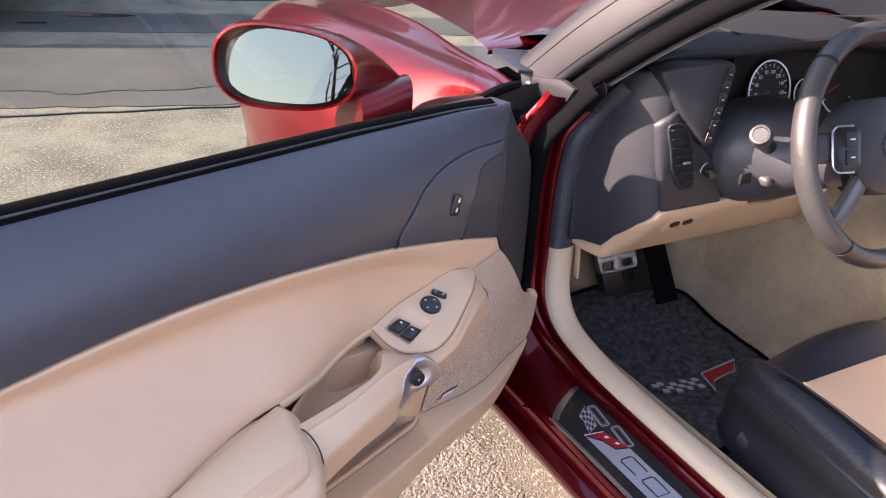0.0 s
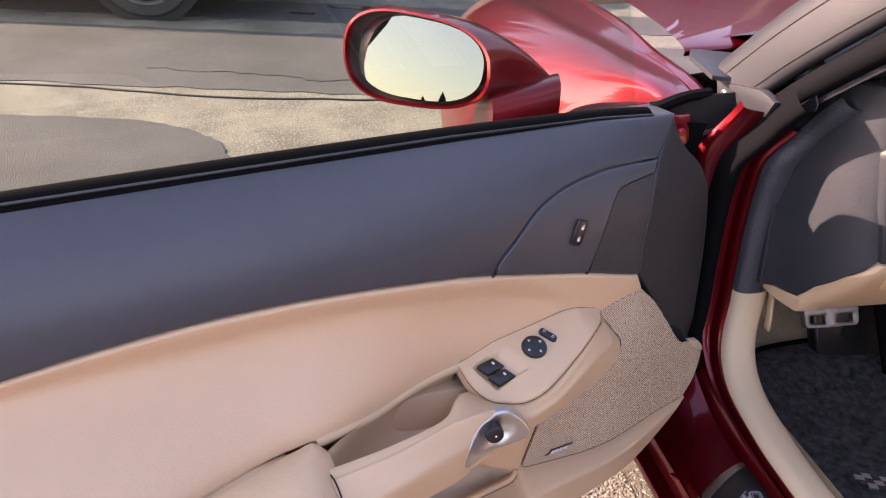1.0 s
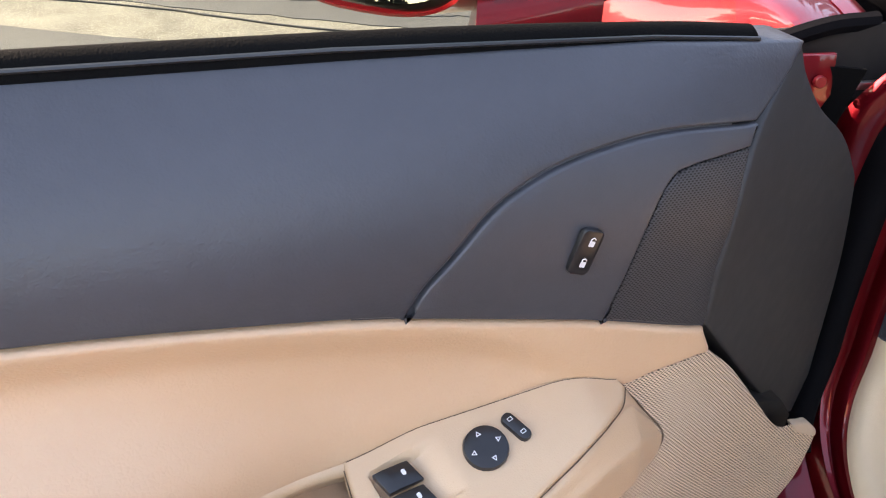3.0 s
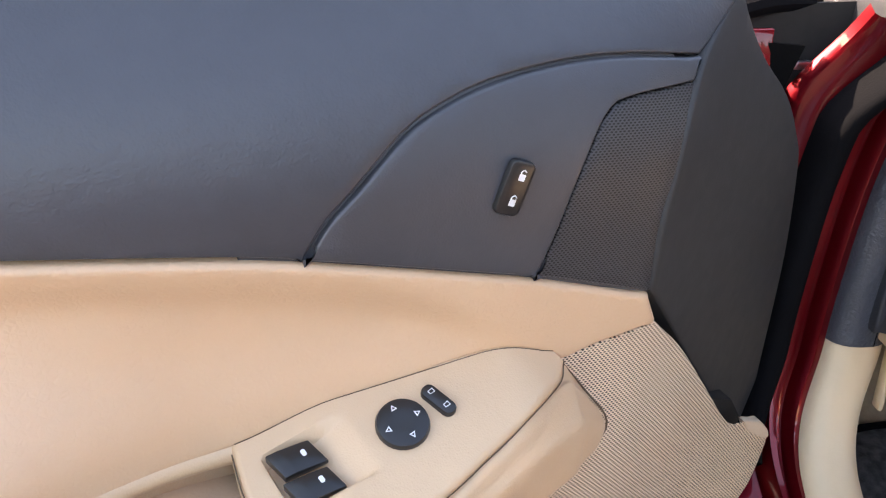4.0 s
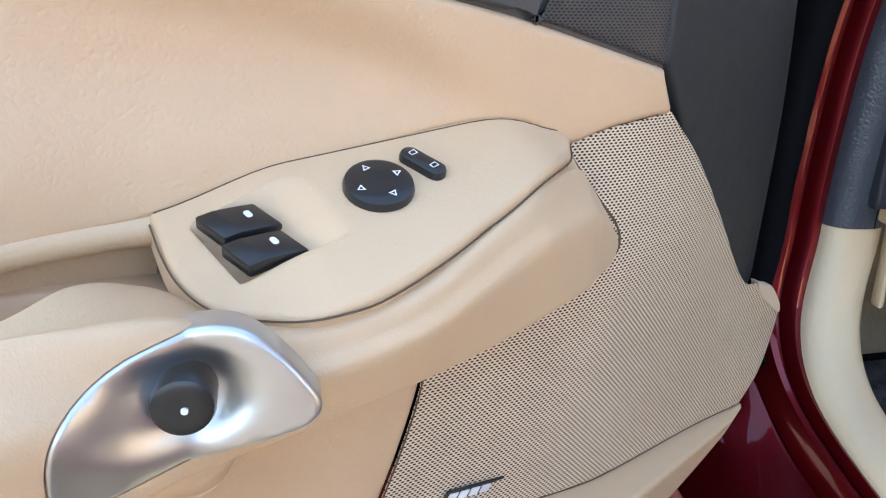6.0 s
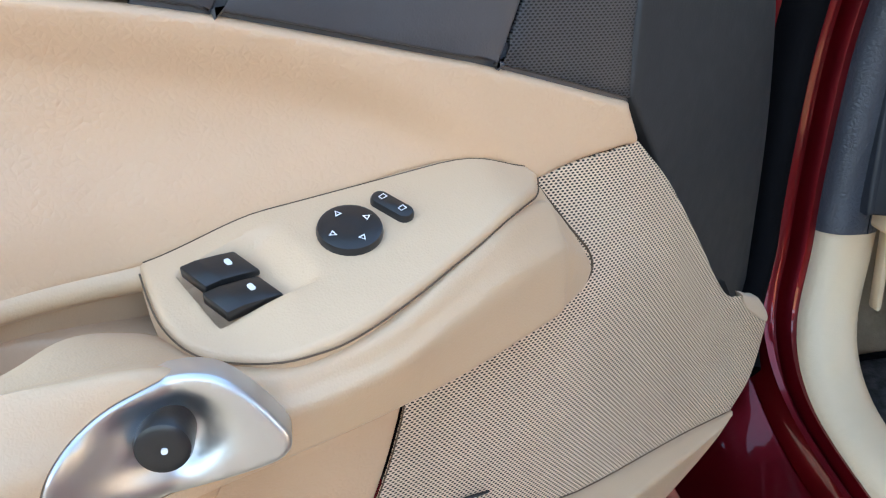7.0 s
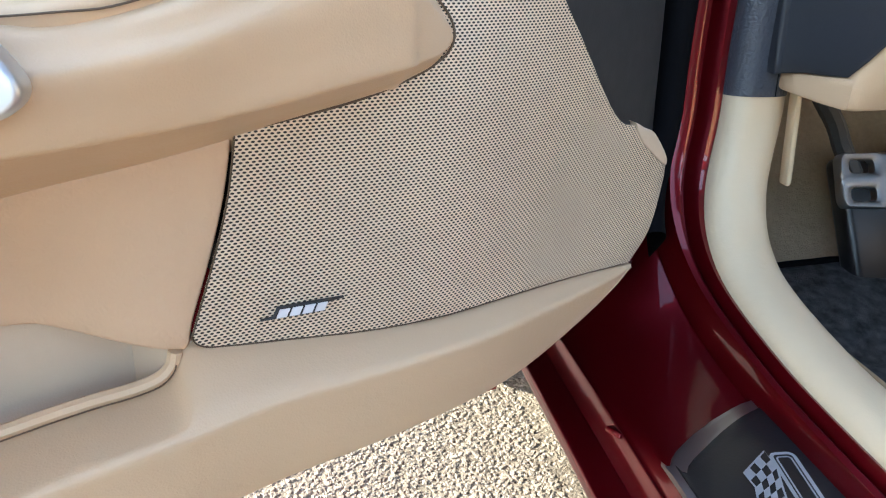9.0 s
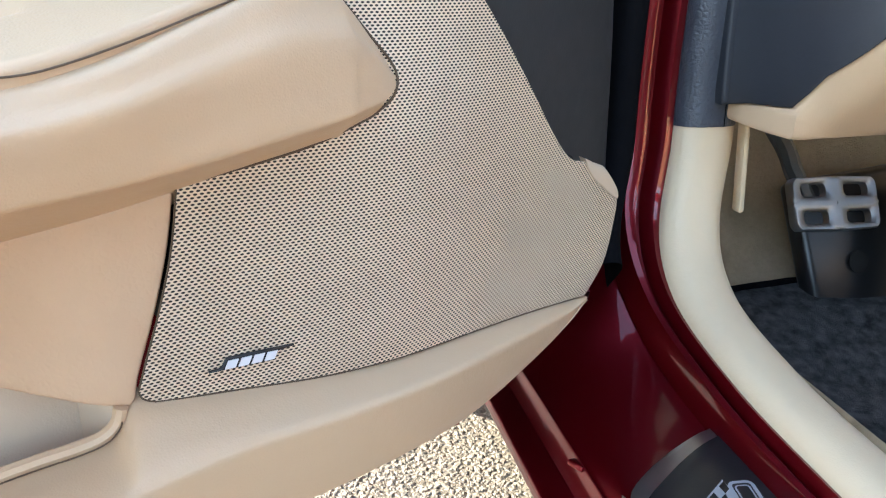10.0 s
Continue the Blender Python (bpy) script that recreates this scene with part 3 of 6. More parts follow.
def build_armrest():
    # switch pod plate
    def plate(x, y, h):
        drop = 0.010 * smooth_step(-0.004, 0.038, x) ** 1.5
        a, b = x + 0.100 + 0.30 * (y + 0.029), y + 0.0255 - 0.10 * (x + 0.1)
        drop += 0.0075 * smooth_step(-0.085, -0.136, x) + 0.0072 * smooth_step(-0.0178, -0.0150, a) * (1 - smooth_step(0.006, 0.0255, a)) * smooth_step(-0.0166, -0.0140, b) * (1 - smooth_step(0.0130, 0.0158, b))
        return (x, y - 0.36 * h, 0.615 + 0.12 * (x + 0.062) + 0.39 * (y + 0.022) - drop + 0.93 * h)
    out = joined(spline([(-0.1335, 0.0, 0), (-0.118, 0.007, 0), (-0.094, 0.011, 0), (-0.072, 0.013, 0), (-0.049, 0.014, 0), (-0.022, 0.014, 0), (0.002, 0.013, 0), (0.019, 0.010, 0), (0.031, 0.004, 0), (0.0365, -0.006, 0)], 4),
                 spline([(0.0365, -0.006, 0), (0.0310, -0.015, 0), (0.0220, -0.0225, 0), (0.008, -0.0320, 0), (-0.011, -0.0415, 0), (-0.0265, -0.0480, 0), (-0.043, -0.0550, 0), (-0.066, -0.0630, 0), (-0.083, -0.0662, 0), (-0.098, -0.0650, 0), (-0.1145, -0.0550, 0), (-0.1235, -0.0460, 0), (-0.1292, -0.0350, 0), (-0.1322, -0.0220, 0), (-0.1335, 0.0, 0)], 4))

    def skew(x, y):
        return (x + 0.1 + 0.30 * (y + 0.029), y + 0.029 - 0.10 * (x + 0.1))

    def plate_skewed(a, b, h):
        x = (a - 0.30 * b) / 1.03
        return plate(x - 0.1, b + 0.10 * x - 0.029, h)
    pod = part("switch_pod", patch([skew(p[0], p[1]) for p in out], plate_skewed, 0.0014, 0.0032, 0.012), M_TAN_PLASTIC, DOOR, "tan switch pod on the armrest")
    low = [plate(p.x, p.y, -0.0034 + 0.0022 * smooth_step(-0.075, -0.10, p.x)) for p in inward(out, -0.0001) if p.y < 0.0055]
    part("pod_joint", tube(low, 0.00036, 6), M_SEAM, DOOR)
    high = []
    for k in range(25):
        x = -0.1315 + 0.163 * k / 24
        y = 0.0
        for _ in range(8):
            y = insert(x, plate(x, y, 0)[2], 0)[1]
        high.append((x, y - 0.0002, plate(x, y, 0)[2]))
    part("pod_joint", tube(high, 0.00026, 6), M_SEAM, DOOR)
    # body under the pod, running back into the grab handle
    rows = ((0.0700, (0.006, 0.5760), (0.000, 0.5755), (-0.005, 0.5745), (-0.007, 0.5725), (-0.002, 0.5695)),
            (0.0675, (0.006, 0.581), (-0.003, 0.580), (-0.008, 0.576), (-0.010, 0.5705), (-0.005, 0.5662)),
            (0.0590, (0.006, 0.591), (-0.007, 0.589), (-0.014, 0.581), (-0.0170, 0.5675), (-0.0095, 0.5608)),
            (0.0450, (0.004, 0.606), (-0.011, 0.604), (-0.023, 0.590), (-0.0250, 0.566), (-0.0105, 0.5550)),
            (0.0350, (0.004, 0.614), (-0.014, 0.611), (-0.029, 0.594), (-0.0315, 0.565), (-0.0115, 0.5520)),
            (0.0040, (0.003, 0.620), (-0.0335, 0.6125), (-0.0440, 0.594), (-0.0430, 0.5625), (-0.011, 0.5455)),
            (-0.025, (0.0, 0.616), (-0.0475, 0.6045), (-0.0555, 0.588), (-0.0515, 0.5595), (-0.012, 0.5405)),
            (-0.06, (0.0, 0.598), (-0.0610, 0.5935), (-0.0675, 0.580), (-0.0590, 0.5565), (-0.012, 0.5335)),
            (-0.099, (-0.004, 0.585), (-0.0640, 0.5880), (-0.0725, 0.576), (-0.0670, 0.5550), (-0.012, 0.5275)),
            (-0.12, (-0.008, 0.5745), (-0.0690, 0.5945), (-0.0770, 0.578), (-0.0710, 0.5545), (-0.014, 0.5255)),
            (-0.14, (-0.022, 0.5875), (-0.0745, 0.6040), (-0.0825, 0.582), (-0.0765, 0.5545), (-0.022, 0.530)),
            (-0.16, (-0.044, 0.601), (-0.077, 0.606), (-0.0875, 0.584), (-0.083, 0.5530), (-0.045, 0.540)),
            (-0.185, (-0.066, 0.602), (-0.079, 0.607), (-0.0945, 0.588), (-0.091, 0.552), (-0.066, 0.556)),
            (-0.24, (-0.074, 0.601), (-0.089, 0.605), (-0.107, 0.588), (-0.099, 0.551), (-0.074, 0.556)),
            (-0.296, (-0.074, 0.598), (-0.091, 0.602), (-0.114, 0.583), (-0.107, 0.543), (-0.074, 0.545)))

    def crisp(a, b, c, d, e):
        """Points round a section of the body: a soft shoulder, a nearly flat face, a tight lower fold and a sloping underside."""
        a, b, c, d, e = (Vector(p) for p in (a, b, c, d, e))
        e = e + (e - d) * (0.42 if e.y < 0.575 and e.x > -0.03 else 0.0)
        return [a, a.lerp(b, 0.75), b, b.lerp(c, 0.55), c, c.lerp(d, 0.6), c.lerp(d, 0.92), d + (e - d) * 0.03 - Vector((0.0, 0.0006)), d.lerp(e, 0.14), d.lerp(e, 0.55), e]
    # bezel with release button
    frame_m = axes((-0.137, -0.0795, 0.5815), (1, 0.27, -0.03), (-0.27, -1, 0.08))
    rim = spline([(0.0358, -0.0045, 0), (0.0305, 0.0045, 0), (0.024, 0.0122, 0), (0.018, 0.0175, 0), (0.0115, 0.0204, 0), (0.0025, 0.0208, 0), (-0.0135, 0.0172, 0), (-0.0245, 0.0105, 0), (-0.0298, 0.003, 0), (-0.0322, -0.007, 0), (-0.0322, -0.0170, 0), (-0.0285, -0.0228, 0), (-0.020, -0.0224, 0), (-0.006, -0.0206, 0), (0.0096, -0.0180, 0), (0.0253, -0.0145, 0), (0.0335, -0.0110, 0)], 5, True)
    flat = frame_m.inverted()
    handle = skin([[(x, *p) for p in crisp(*ps)] for x, *ps in rows], 8, 4)
    bmesh.ops.recalc_face_normals(handle, faces=handle.faces[:])
    tree = BVHTree.FromBMesh(handle)
    out_way = (frame_m.to_3x3() @ Vector((0, 0, 1))).normalized()

    def seat(u, v):
        hit = tree.ray_cast(frame_m @ Vector((u, v, 0.06)), -out_way)[0]
        return max(-0.0028, (flat @ hit).z) if hit is not None else -0.0028
    handle = cut(handle, slab(inward(rim, 0.0004), frame_m @ pose(0, 0, -0.0120), 0.05, 0))
    part("grab_handle", handle, M_TAN_PLASTIC, DOOR, "tan grab handle below the switches")
    # finger pocket behind the handle
    rows = ((-0.130, (0.000, 0.605), (0.008, 0.590), (0.008, 0.562), (-0.03, 0.545), (-0.06, 0.550)),
            (-0.16, (-0.006, 0.604), (0.002, 0.588), (0.004, 0.560), (-0.03, 0.543), (-0.072, 0.552)),
            (-0.2, (-0.018, 0.603), (-0.008, 0.585), (-0.010, 0.558), (-0.04, 0.543), (-0.082, 0.554)),
            (-0.25, (-0.040, 0.605), (-0.032, 0.585), (-0.036, 0.558), (-0.06, 0.543), (-0.09, 0.554)),
            (-0.282, (-0.056, 0.606), (-0.056, 0.590), (-0.060, 0.562), (-0.074, 0.552), (-0.098, 0.556)),
            (-0.292, (-0.064, 0.606), (-0.072, 0.602), (-0.080, 0.594), (-0.090, 0.58), (-0.104, 0.57)))
    part("pocket_lip", tube([(x, insert(x, 0.604, 0)[1] + 0.0045, 0.6005 + 0.006 * smooth_step(-0.22, -0.29, x)) for x in (-0.126 - 0.006 * k for k in range(29))], 0.0062, 12), M_TAN_PLASTIC, DOOR)
    part("finger_pocket", skin([[(x, *p) for p in ps] for x, *ps in rows], 6, 5, closed=False), M_TAN_PLASTIC, DOOR)
    # underside of the pocket, closing it towards the door
    rows = [[(x, inner + 0.002, z + 0.024), (x, inner + 0.001, z + 0.013), (x, inner + 0.004, z + 0.006), (x, inner + 0.010, z - 0.001), (x, inner + 0.018, z - 0.002), (x, inner + 0.090, z + 0.004)] for x, inner, z in ((-0.110, -0.052, 0.550), (-0.118, -0.060, 0.541), (-0.128, -0.068, 0.536), (-0.145, -0.072, 0.538), (-0.17, -0.076, 0.543), (-0.22, -0.090, 0.547), (-0.28, -0.100, 0.547))]
    part("pocket_underside", skin(rows, 5, 4, closed=False), M_TAN_PLASTIC, DOOR)
    # release button in its bezel
    def dish(u, v, h):
        r = math.hypot((u + 0.003) / 0.024, (v - 0.001) / 0.0165)
        near = min(math.hypot(u - p[0], v - p[1]) for p in rim)
        level = seat(u, v)
        for du, dv in ((0.003, 0), (-0.003, 0), (0, 0.003), (0, -0.003)):
            level += seat(u + du, v + dv) if near > 0.003 else level_at(u, v)
        p = frame_m @ Vector((u, v, level / 5 + 0.0004 + h - 0.0060 * (1 - smooth_step(0.40, 1.0, r))))
        return p

    def level_at(u, v):
        return seat(u, v)
    bez = part("release_bezel", patch([p for p in rim], dish, 0.0025, 0.002, 0.012), M_CHROME, DOOR, "satin chrome bezel round the release button")
    btn = frame_m @ pose(-0.001, 0.0015, -0.0060 + seat(-0.001, 0.0015))
    part("release_button", lathe([(0.0086, -0.004), (0.0086, 0.006), (0.0080, 0.0078), (0.0065, 0.0085), (0.003, 0.0081)], btn), M_BLACK_SMOOTH, bez, "round black door release button")
    part("button_mark", slab(rounded(0.0019, 0.0019, 0.0008), btn @ pose(0.0005, -0.0005, 0.0081), 0.0006, 0), M_WHITE, bez)

    # switches on the pod
    def on_pod(x, y, h=0.0):
        return axes(plate(x, y, h), (1, 0, 0.12), (-0.12 * 0.9, -0.36, 0.93))
    knob = part("mirror_knob", lathe([(0.0126, -0.002), (0.0128, 0.0012), (0.0122, 0.0030), (0.0106, 0.0036), (0.004, 0.0030)], on_pod(-0.0585, -0.0220)), M_BLACK_SMOOTH, pod, "round black mirror adjuster")
    for k in range(4):
        a = radians(15 + 90 * k)
        m = on_pod(-0.0585, -0.0220) @ pose(0.0082 * math.cos(a), 0.0082 * math.sin(a), 0.0037, 0, 0, 15 + 90 * k - 90)
        tri = bmesh.new()
        pts = [(-0.0016, -0.0013), (0.0016, -0.0013), (0.0, 0.0016)]
        inn = [(x * 0.5, y * 0.5 - 0.0001) for x, y in pts]
        o, i = [tri.verts.new((x, y, 0)) for x, y in pts], [tri.verts.new((x, y, 0)) for x, y in inn]
        for s in range(3):
            tri.faces.new((o[s], o[(s + 1) % 3], i[(s + 1) % 3], i[s]))
        tri.transform(m)
        part("arrow_mark", tri, M_WHITE, pod, smooth=False)
    part("mirror_selector", slab(rounded(0.0078, 0.0195, 0.0036), on_pod(-0.0388, -0.0163) @ pose(0, 0, -0.002, 0, 0, 28), 0.0055, 0.0016), M_BLACK_SMOOTH, pod, "small black mirror selector switch")
    for s in (-1, 1):
        m = on_pod(-0.0388, -0.0163) @ pose(-0.0022 * s, 0.0044 * s, 0.0038, 0, 0, 20)
        bm = bmesh.new()
        o, i = [[bm.verts.new((sx * w, sy * h, 0)) for sx, sy in ((-1, -0.8), (1, -1), (1, 1), (-1, 0.8))] for w, h in ((0.0015, 0.00125), (0.0011, 0.00085))]
        for c in range(4):
            bm.faces.new((o[c], o[(c + 1) % 4], i[(c + 1) % 4], i[c]))
        bm.transform(m)
        part("selector_mark", bm, M_WHITE, pod, smooth=False)
    # two window switches in the scoop
    for cx, cy, long, wide in ((-0.1072, -0.0204, 0.0206, 0.0136), (-0.1025, -0.0340, 0.0210, 0.0126)):
        m = axes(plate(-0.125, cy, 0) , (1, 0, 0.12), (-0.11, -0.36, 0.93))
        m.translation = Vector((cx, cy, 0.615 + 0.12 * (cx + 0.062) + 0.39 * (cy + 0.022) - 0.0050))
        m = m @ pose(0, 0, 0, 0, 0, 9)
        outl = [(-long / 2, 0.0), (long / 2, 0.0), (long / 2, 0.0030), (long * 0.2, 0.0044), (-long * 0.2, 0.0058), (-long / 2, 0.0055)]
        bm = bmesh.new()
        f = bm.faces.new([bm.verts.new((p[0], -wide / 2, p[1])) for p in outl])
        got = bmesh.ops.extrude_face_region(bm, geom=[f])
        for v in got["geom"]:
            if isinstance(v, bmesh.types.BMVert):
                v.co.y = wide / 2
        for v in bm.verts:
            v.co.x -= 0.30 * v.co.y
        bmesh.ops.bevel(bm, geom=bm.edges[:], offset=0.0008, segments=2, profile=0.5, affect="EDGES")
        bm.transform(m)
        part("window_switch", bm, M_BLACK_SMOOTH, pod, "black rocker switch for a window")
        part("switch_mark", slab(rounded(0.0022, 0.0034, 0.0009), m @ pose(0.0035, 0.001, 0.0042, 0, 7, 8), 0.0006, 0), M_WHITE, pod)
    # padded armrest towards the rear
    def pad(x, y, h):
        return (x, y, 0.6065 + 0.003 * smooth_step(-0.30, -0.36, x) + h)
    rear_edge = [(REAR, -0.142), (-0.6, -0.120), (-0.49, -0.0916), (-0.436, -0.0744), (-0.386, -0.0615), (-0.318, -0.0455)]
    out = joined([(x, y, 0) for x, y in rear_edge],
                 spline([(-0.318, -0.0475, 0), (-0.303, -0.0470, 0), (-0.2985, -0.058, 0), (-0.2995, -0.0823, 0), (-0.3065, -0.1050, 0), (-0.3155, -0.1230, 0), (-0.331, -0.1365, 0), (-0.368, -0.1430, 0), (-0.41, -0.1475, 0), (-0.6, -0.175, 0), (REAR, -0.200, 0)], 5))
    part("armrest_pad", patch(out, pad, 0.012, 0.0045, 0.012), M_TAN, DOOR, "stitched tan armrest pad")
    part("pad_joint", tube(spline([pad(x, y + 0.0006, -0.002) for x, y in rear_edge], 6), 0.0008, 6), M_GAP, DOOR)
    part("handle_joint", tube(spline([(-0.2945, -0.080, 0.6015), (-0.2945, -0.0915, 0.6032), (-0.2945, -0.106, 0.597), (-0.295, -0.1145, 0.583), (-0.295, -0.1125, 0.560), (-0.295, -0.107, 0.546)], 6), 0.0008, 6), M_GAP, DOOR)
    seam_line = [Vector(pad(x, y, 0.0003)) for x, y in ((-0.3085, -0.066), (-0.3095, -0.086), (-0.3165, -0.106), (-0.328, -0.121), (-0.352, -0.1310), (-0.45, -0.144), (-0.6, -0.165))]
    seam_line = spline(seam_line, 14)
    st = bmesh.new()
    for a in range(0, len(seam_line) - 1, 2):
        p, q = seam_line[a], seam_line[a + 1]
        d = (q - p)
        m = axes((p + q) / 2, d, (0, 0, 1))
        bmesh.ops.create_cube(st, size=1.0, matrix=m @ Matrix.Diagonal((min(0.0035, d.length), 0.0009, 0.0009, 1)))
    part("stitching", st, M_CREAM, DOOR, smooth=False)
    rows = ((-0.2870, (-0.052, 0.597), (-0.082, 0.595), (-0.106, 0.580), (-0.104, 0.548), (-0.06, 0.50)),
            (-0.2985, (-0.046, 0.6035), (-0.092, 0.6015), (-0.120, 0.580), (-0.114, 0.530), (-0.05, 0.46)),
            (-0.318, (-0.046, 0.6035), (-0.128, 0.6015), (-0.142, 0.578), (-0.130, 0.515), (-0.05, 0.45)),
            (-0.345, (-0.053, 0.604), (-0.143, 0.601), (-0.156, 0.575), (-0.140, 0.510), (-0.05, 0.45)),
            (-0.45, (-0.085, 0.604), (-0.155, 0.600), (-0.172, 0.570), (-0.160, 0.490), (-0.05, 0.43)),
            (-0.6, (-0.128, 0.604), (-0.178, 0.600), (-0.200, 0.56), (-0.18, 0.48), (-0.05, 0.41)),
            (REAR, (-0.15, 0.604), (-0.203, 0.598), (-0.225, 0.55), (-0.2, 0.47), (-0.05, 0.40)))
    part("armrest_base", skin([[(x, *p) for p in ps] for x, *ps in rows], 6, 5), M_TAN_PLASTIC, DOOR)


build_armrest()


def build_door_fittings():
    # lock switch
    m = axes((-0.0032, -0.0005, 0.7200), (1, 0.0, 0.0), (0, -1, 0)) @ pose(0, 0, 0, 0, 0, -17)
    lock = part("lock_switch", slab(rounded(0.0132, 0.0265, 0.0034), m, 0.0036, 0.0016), M_BLACK_SMOOTH, DOOR, "black lock switch with two white padlock marks")
    for y in (0.0058, -0.0065):
        part("padlock_mark", slab(rounded(0.0032, 0.0032, 0.0004, 2), m @ pose(0.0005, y, 0.0035), 0.0003, 0), M_WHITE, lock)
        hoop = [(-0.0012, 0.0014, 0), (-0.0012, 0.0028, 0), (0.0, 0.0036, 0), (0.0012, 0.0028, 0)] + ([(0.0012, 0.0014, 0)] if y < 0 else [])
        part("padlock_hoop", tube([m @ Vector((p[0] + 0.0005, p[1] + y, 0.0038)) for p in hoop], 0.00035, 5), M_WHITE, lock)
    # badge on the speaker grille: a plain slanted bar with blocks
    m = axes(face(-0.0045, 0.4597, 0.0012), (1, 0, -0.03), (0, -1, 0))
    badge = part("speaker_badge", slab([(-0.0185, -0.0026, 0), (0.010, -0.0026, 0), (0.0125, 0.0014, 0), (0.0195, 0.0022, 0), (0.0195, 0.0030, 0), (-0.011, 0.0030, 0), (-0.0130, -0.0014, 0), (-0.0185, -0.0018, 0)], m, 0.0012, 0.0004), M_BLACK_SMOOTH, DOOR, "small dark badge with silver blocks")
    for k in range(4):
        x = -0.0118 + 0.0058 * k
        part("badge_block", slab([(x, -0.0019, 0), (x + 0.0045, -0.0019, 0), (x + 0.0061, 0.0019, 0), (x + 0.0016, 0.0019, 0)], m @ pose(0, 0, 0.0012), 0.0006, 0), M_SILVER_PALE, badge)
    # weatherstrip, glass, outer skin
    belt = [(REAR, 0.820), (-0.5, 0.8235), (-0.12, 0.823), (0.05, 0.8185), (0.118, 0.8135)]
    secs = [[(x, 0.046, z - 0.013), (x, 0.050, z - 0.004), (x, 0.058, z), (x, 0.065, z - 0.003), (x, 0.074, z - 0.012), (x, 0.092, z - 0.022), (x, 0.117, z - 0.032)] for x, z in belt]
    part("belt_seal", skin(secs, 8, 3, closed=False), M_FELT_SHADE, DOOR, "black felt seal along the window")
    part("inner_lip", tube([(x, 0.0485, z - 0.0055) for x, z in belt], 0.0014, 8), M_BLACK_SMOOTH, DOOR)

    def pane(x, s, h):
        return (x, 0.113 - 0.30 * s - 0.16 * s * s - h, 0.79 + s)
    out = joined([(0.155, 0.0, 0), (REAR, 0.0, 0), (REAR, 0.30, 0)], spline([(REAR, 0.30, 0), (-0.6, 0.40, 0), (-0.3, 0.40, 0), (-0.12, 0.36, 0), (-0.01, 0.27, 0), (0.060, 0.17, 0), (0.100, 0.105, 0), (0.155, 0.0, 0)], 5))
    g = part("door_glass", patch(out, pane, 0.06, 0.0, 0.0), M_GLASS, DOOR, "clear raised door window")
    g.visible_shadow = False
    rows = []
    for x, w in ((REAR, 0.0), (-0.5, 0.0), (0.0, 0.0), (0.12, -0.005), (0.19, -0.01)):
        shade_lift = smooth_step(0.0, 0.12, x)      # shoulder raised near the hinges to keep sun off the dashboard
        rows.append([(x, 0.119, 0.790 - 0.05 * max(0, x)), (x, 0.15 + w, 0.772 + 0.014 * shade_lift), (x, 0.19 + w + 0.006 * shade_lift, 0.72 + 0.044 * shade_lift), (x, 0.215 + w + 0.009 * shade_lift, 0.62 + 0.04 * shade_lift), (x, 0.205 + w, 0.48), (x, 0.17 + w, 0.312), (x, 0.12 + w, 0.292), (x, 0.10, 0.312), (x, 0.100, 0.45), (x, 0.105, 0.60), (x, 0.113, 0.74)])
    # black end sheet, widened to block stray sun and sky
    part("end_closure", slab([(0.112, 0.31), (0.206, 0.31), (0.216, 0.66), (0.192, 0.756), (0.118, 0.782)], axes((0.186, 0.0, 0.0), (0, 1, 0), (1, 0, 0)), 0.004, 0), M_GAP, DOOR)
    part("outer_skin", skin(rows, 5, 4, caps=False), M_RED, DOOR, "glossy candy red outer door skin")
    # added black sheet: blocks sun at the hinge gap, reads as shade
    part("jamb_sun_block", slab([(-0.006, 0.30), (0.135, 0.30), (0.135, 0.735), (0.03, 0.745), (-0.006, 0.745)], axes((0.185, 0.205, 0.0), (1, -0.12, 0), (0.12, 1, 0)) @ Matrix(((1, 0, 0, 0), (0, -1, 0, 0), (0, 0, 1, 0), (0, 0, 0, 1))), 0.006, 0), M_GAP, DOOR)
    part("hinge_bracket", box(pose(0.335, 0.135, 0.47, 0, 0, -20), (0.05, 0.012, 0.035), 0.004), M_RUBBER, DOOR)


build_door_fittings()


